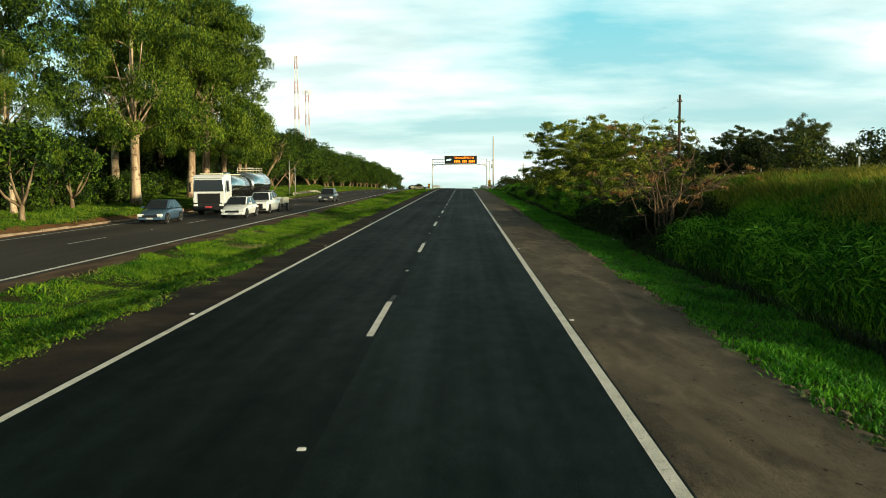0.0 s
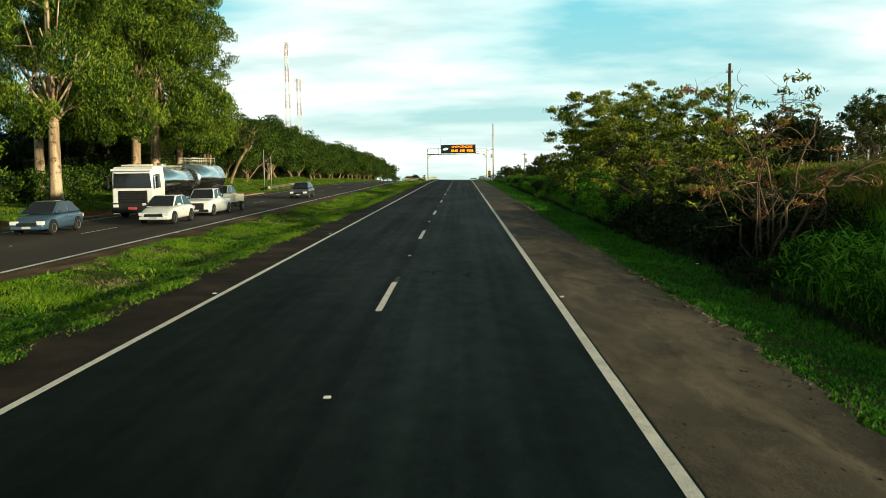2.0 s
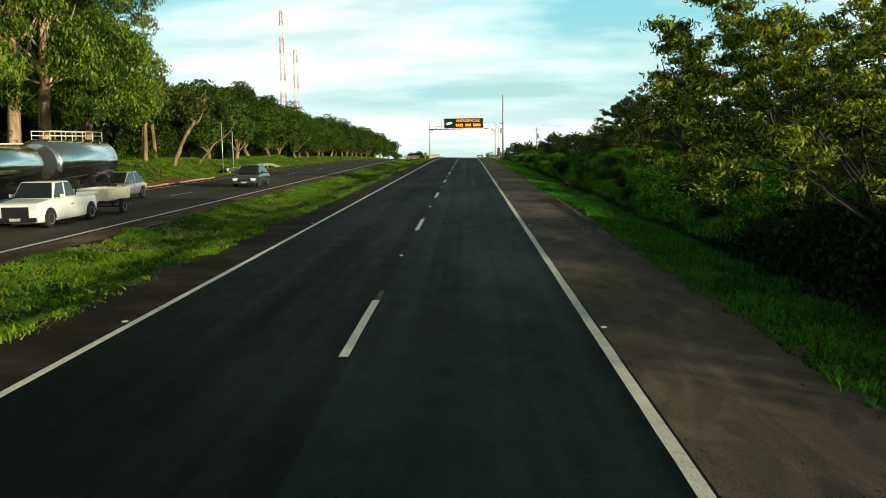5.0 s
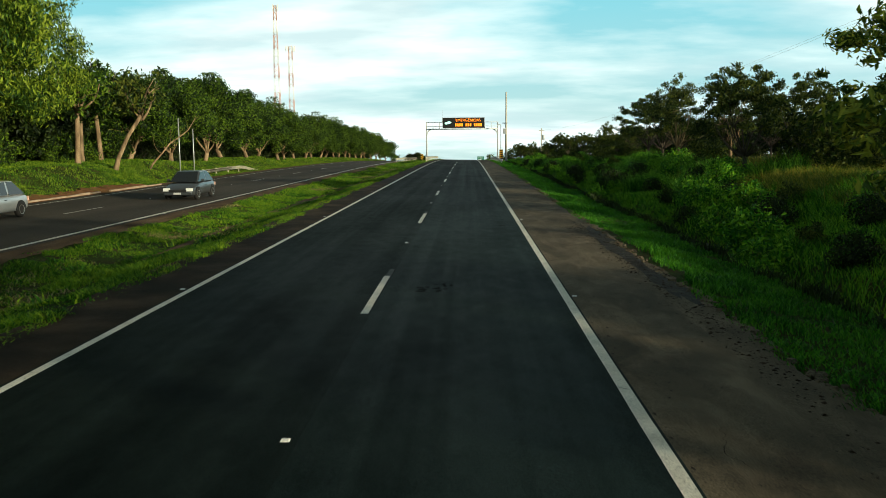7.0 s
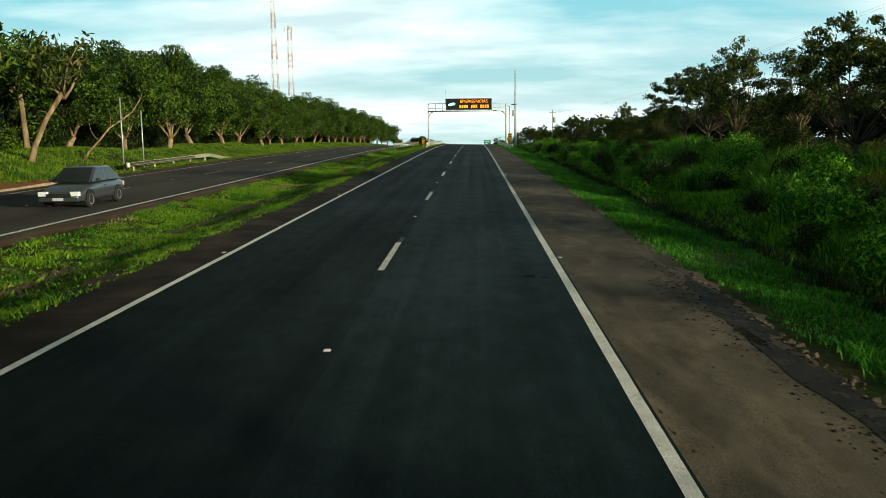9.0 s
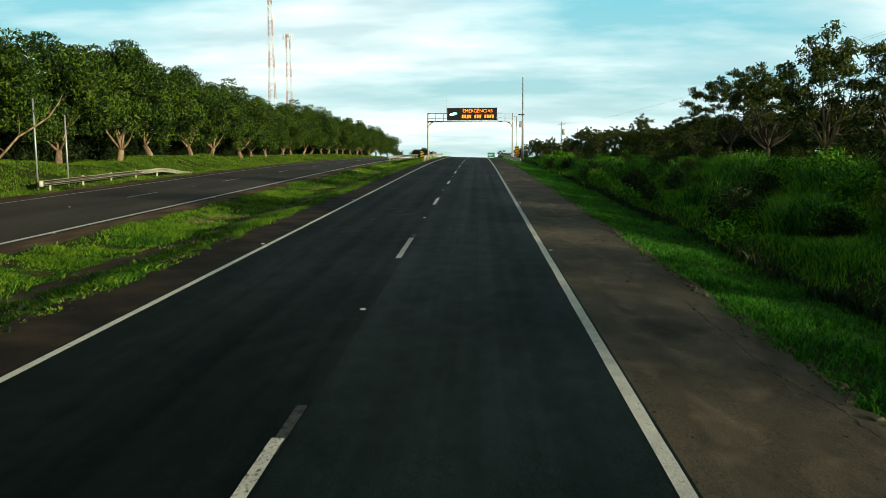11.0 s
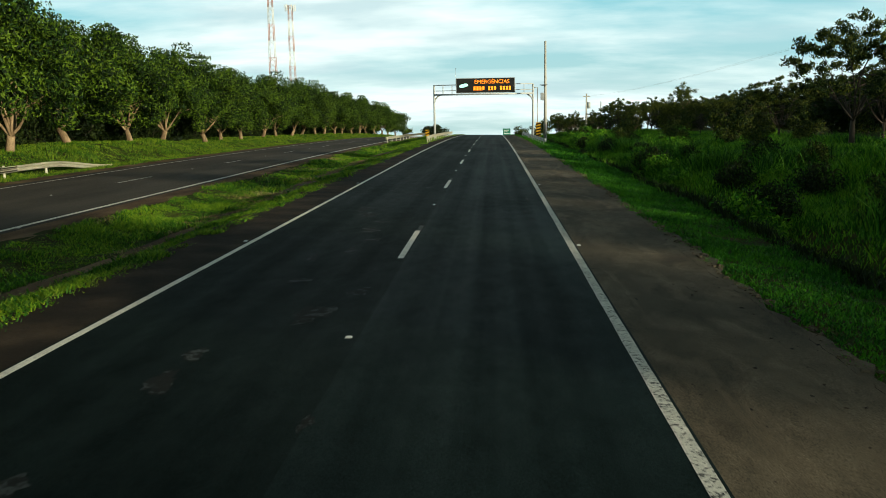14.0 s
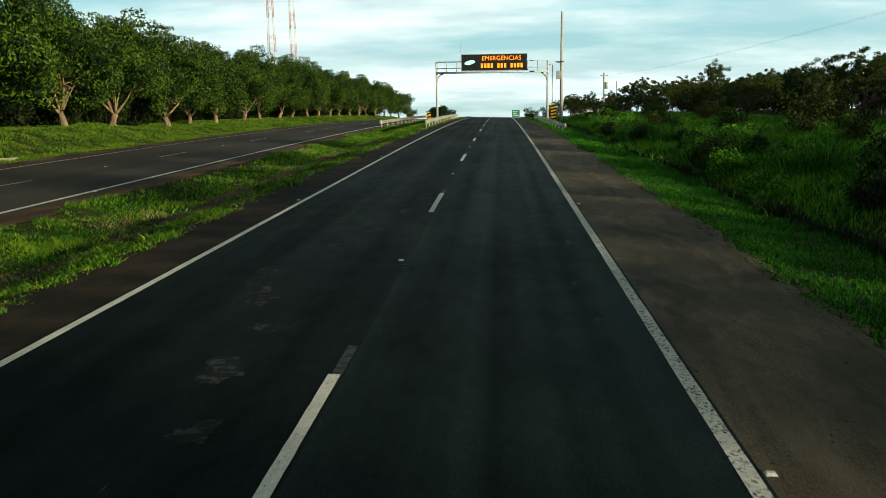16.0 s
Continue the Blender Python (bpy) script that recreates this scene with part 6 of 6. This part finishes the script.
        part("headlight", bm, "lamp", t)
        bm = bmesh.new(); box(bm, s * (hw + 0.07) - 0.09, s * (hw + 0.07) + 0.09, ws + 0.32, ws + 0.40, belt + 0.02, belt + 0.15, 0.02); part("mirror", bm, paint, t)
        bm = bmesh.new(); box(bm, s * hw * 0.84 - 0.08, s * hw * 0.84 + 0.08, b - 0.10, b - 0.01, 0.62, 0.80, 0.02); part("tail_light", bm, "red_paint", t)
        bm = bmesh.new(); box(bm, s * (hw - 0.004) - 0.01, s * (hw - 0.004) + 0.01, 0.0, 0.16, 0.74, 0.77); part("door_handle", bm, "trim", t)
    if pickup:
        for s in (-1, 1):
            bm = bmesh.new(); box(bm, s * (hw - 0.06) - 0.05, s * (hw - 0.06) + 0.05, rb + 0.05, b - 0.02, belt - 0.02, belt + 0.12, 0.02); part("bed_side", bm, paint, t)
        bm = bmesh.new()
        tube(bm, (-hw + 0.12, rb + 0.12, belt), (-hw + 0.12, rb + 0.12, H + 0.02), 0.03, 0.03, 6)
        tube(bm, (hw - 0.12, rb + 0.12, belt), (hw - 0.12, rb + 0.12, H + 0.02), 0.03, 0.03, 6)
        tube(bm, (-hw + 0.12, rb + 0.12, H + 0.02), (hw - 0.12, rb + 0.12, H + 0.02), 0.03, 0.03, 6)
        part("roll_bar", bm, "trim", t)
    return tagged(t, label, "pickup truck" if pickup else "car")


def cart():
    """A small two-wheeled cargo trailer, its drawbar towards -y."""
    t = root("cargo_trailer")
    bm = bmesh.new(); box(bm, -0.78, 0.78, 1.0, 3.4, 0.52, 0.60, 0.01); part("bed", bm, "trim", t)
    for x in (-0.78, 0.75):
        bm = bmesh.new(); box(bm, x, x + 0.03, 1.0, 3.4, 0.605, 1.10, 0.008); part("side_board", bm, "rail_cream", t)
    for y in (1.0, 3.37):
        bm = bmesh.new(); box(bm, -0.74, 0.74, y, y + 0.03, 0.605, 1.10, 0.008); part("end_board", bm, "rail_cream", t)
    for x in (-0.6, 0.6):
        bm = bmesh.new(); tube(bm, (x, 1.0, 0.50), (0, 0, 0.48), 0.03, 0.03, 6); part("drawbar", bm, "trim", t)
    for sgn in (-1, 1):
        wheel(t, sgn * 0.88, 2.3, 0.29, 0.17, sgn)
        bm = bmesh.new(); box(bm, sgn * 0.88 - 0.11, sgn * 0.88 + 0.11, 1.94, 2.66, 0.60, 0.63, 0.01); part("mudguard", bm, "trim", t)
    bm = bmesh.new(); tube(bm, (-0.80, 2.3, 0.29), (0.80, 2.3, 0.29), 0.03, 0.03, 8); box(bm, -0.5, -0.42, 2.24, 2.36, 0.29, 0.52); box(bm, 0.42, 0.5, 2.24, 2.36, 0.29, 0.52); part("axle", bm, "trim", t)
    return tagged(t, "small cream cargo trailer hitched behind the pickup", "trailer")


def on_road(ob, x, y):
    ob.location = (x, y, -0.10 + float(crest(y)))
    return ob


def tank(bm, y0, y1, r, zc, sq=0.88, n=28):
    rings = []
    for y, k in ((y0, 0.80), (y0 + 0.10, 0.95), (y0 + 0.22, 1.0), (y1 - 0.22, 1.0), (y1 - 0.10, 0.95), (y1, 0.80)):
        rings.append([(r * k * math.cos(2 * math.pi * i / n), y, zc + r * k * sq * math.sin(2 * math.pi * i / n)) for i in range(n)])
    loft(bm, rings, smooth=True)


def tanker():
    """A tank lorry with a drawbar tank trailer, its nose towards -y."""
    t = root("tanker_truck")
    hw = 1.22
    bm = bmesh.new()
    rings = []
    for y, w, zl, zh in ((0, hw - 0.06, 0.62, 2.75), (0.06, hw, 0.58, 2.86), (0.35, hw, 0.58, 3.02), (1.95, hw, 0.62, 3.02), (2.05, hw - 0.04, 0.66, 2.95)):
        rings.append([(-w, y, zl), (w, y, zl), (w, y, zh - 0.9), (w - 0.07, y, zh), (-w + 0.07, y, zh), (-w, y, zh - 0.9)])
    loft(bm, rings)
    bmesh.ops.bevel(bm, geom=[e for e in bm.edges if e.calc_length() > 0.5], offset=0.05, segments=2, affect="EDGES")
    cab = part("cab", bm, "car_white", t)
    panel("windscreen", ((-hw + 0.02, -0.015, 1.74), (hw - 0.02, -0.015, 1.74), (hw - 0.10, -0.005, 2.66), (-hw + 0.10, -0.005, 2.66)), "glass", t, 0.08, 0.012)
    bm = bmesh.new(); box(bm, -hw + 0.02, hw - 0.02, -0.16, 0.10, 2.76, 2.88, 0.03); part("sun_visor", bm, "car_white", t)
    bm = bmesh.new(); box(bm, -0.86, 0.86, -0.03, 0.08, 0.84, 1.62, 0.03); part("grille", bm, "trim", t)
    for k in range(4):
        bm = bmesh.new(); z = 0.98 + 0.16 * k; box(bm, -0.80, 0.80, -0.05, -0.02, z - 0.03, z + 0.03); part("grille_bar", bm, "black", t)
    bm = bmesh.new(); box(bm, -hw - 0.01, hw + 0.01, -0.12, 0.45, 0.32, 0.92, 0.06); part("bumper", bm, "trim", t)
    bm = bmesh.new(); box(bm, -0.26, 0.26, -0.14, -0.12, 0.52, 0.66); part("number_plate", bm, "plate_red", t)
    for s in (-1, 1):
        bm = bmesh.new(); box(bm, s * 0.98 - 0.16, s * 0.98 + 0.16, -0.15, 0.02, 0.66, 0.84, 0.03); part("headlight", bm, "lamp", t)
        P = [(s * (hw + 0.002), 0.40, 1.80), (s * (hw + 0.002), 1.25, 1.72), (s * (hw - 0.05), 1.25, 2.62), (s * (hw - 0.05), 0.50, 2.62)]
        panel("side_window", P if s > 0 else P[::-1], "glass", t, 0.05, 0.03)
        bm = bmesh.new(); box(bm, s * (hw + 0.22) - 0.06, s * (hw + 0.22) + 0.06, -0.05, 0.14, 1.75, 2.45, 0.02); tube(bm, (s * hw, 0.1, 2.5), (s * (hw + 0.22), 0.05, 2.45), 0.02, 0.02, 5); part("mirror", bm, "trim", t)
        bm = bmesh.new(); box(bm, s * (hw - 0.12) - 0.12, s * (hw - 0.12) + 0.12, 0.50, 1.85, 0.55, 1.02, 0.05); part("step_panel", bm, "trim", t)
        bm = bmesh.new(); n = 14; loft(bm, [[(s * (hw - 0.30 + u), 1.35 + v * math.cos(math.pi * i / (n - 1)), 0.52 + v * math.sin(math.pi * i / (n - 1))) for i in range(n)] for u, v in ((0, 0.66), (0.33, 0.66))]); part("mudguard", bm, "trim", t)
    bm = bmesh.new(); box(bm, -0.8, 0.8, 0.5, 0.62, 3.04, 3.14, 0.02); box(bm, -0.7, 0.7, 1.2, 1.6, 3.04, 3.16, 0.02); part("roof_rack", bm, "rail_cream", t)
    bm = bmesh.new()
    for x in (-0.42, 0.42):
        box(bm, x - 0.06, x + 0.06, 1.0, 8.1, 0.82, 1.06)
    part("chassis", bm, "trim", t)
    bm = bmesh.new(); tank(bm, 2.30, 7.9, 1.16, 2.12, 0.80); part("tank", bm, "steel", t, "polished steel tank")
    bm = bmesh.new(); tank(bm, 9.3, 15.6, 1.20, 2.18, 0.90); part("tank", bm, "steel", t, "polished steel trailer tank")
    bm = bmesh.new()
    for x in (-0.42, 0.42):
        box(bm, x - 0.06, x + 0.06, 9.2, 15.6, 0.88, 1.10)
    tube(bm, (0, 7.9, 0.8), (0, 9.6, 0.9), 0.07, 0.07, 8)
    part("trailer_frame", bm, "trim", t)
    for y in (2.9, 4.5, 6.1, 7.5, 9.9, 11.6, 13.3, 15.0):
        bm = bmesh.new(); box(bm, -0.85, 0.85, y - 0.05, y + 0.05, 1.02, 1.34, 0.02); part("saddle", bm, "trim", t)
    for s in (-1, 1):
        for y0, y1, z in ((9.9, 15.4, 3.62), (9.9, 15.4, 3.42)):
            bm = bmesh.new(); tube(bm, (s * 0.42, y0, z), (s * 0.42, y1, z), 0.022, 0.022, 6); part("handrail", bm, "rail_cream", t)
        for k in range(6):
            bm = bmesh.new(); y = 9.9 + 1.1 * k; tube(bm, (s * 0.42, y, 3.18), (s * 0.42, y, 3.62), 0.02, 0.02, 6); part("rail_post", bm, "rail_cream", t)
        for y0, y1 in ((2.6, 4.7), (11.0, 14.0)):
            for z in (0.62, 0.84):
                bm = bmesh.new(); box(bm, s * (hw - 0.05) - 0.02, s * (hw - 0.05) + 0.02, y0, y1, z - 0.05, z + 0.05); part("side_guard", bm, "galv", t)
        for y in (1.35, 5.5, 6.8, 10.3, 14.8):
            wheel(t, s * (hw - 0.19), y, 0.52, 0.30, s)
        bm = bmesh.new(); box(bm, s * 0.95 - 0.22, s * 0.95 + 0.22, 15.5, 15.62, 0.7, 0.9, 0.02); part("tail_light", bm, "red_paint", t)
    for y in (12.6, 14.1, 5.0):
        bm = bmesh.new(); tube(bm, (0, y, 3.0), (0, y, 3.24), 0.28, 0.28, 14); part("hatch", bm, "steel", t)
    bm = bmesh.new(); box(bm, -0.5, 0.5, 3.0, 7.4, 3.02, 3.07); part("catwalk", bm, "rail_cream", t)
    return tagged(t, "white-cab tanker lorry with polished steel tank and tank trailer", "tanker truck")


on_road(tanker(), -17.6, 65.0)
on_road(car("hatchback_car", "car_blue", "slate-blue compact car on the far carriageway", 4.0, 1.68, 1.45), -17.5, 54.5)
on_road(car("sedan_car", "car_white", "white four-door sedan on the far carriageway", 4.3, 1.72, 1.46, 0.95, 0.45), -14.2, 61.0)
on_road(car("pickup_truck", "car_white", "old square white pickup truck with black bumper", 4.9, 1.78, 1.62, 1.25, 0.2, 1.02, True, True), -14.3, 68.6)
on_road(cart(), -14.3, 71.1)
on_road(car("hatchback_car", "car_silver", "silver compact car on the far carriageway", 4.0, 1.70, 1.50), -17.5, 83.0)
on_road(car("hatchback_car", "car_dark", "dark grey car on the far carriageway", 4.1, 1.72, 1.48), -13.5, 96.0)
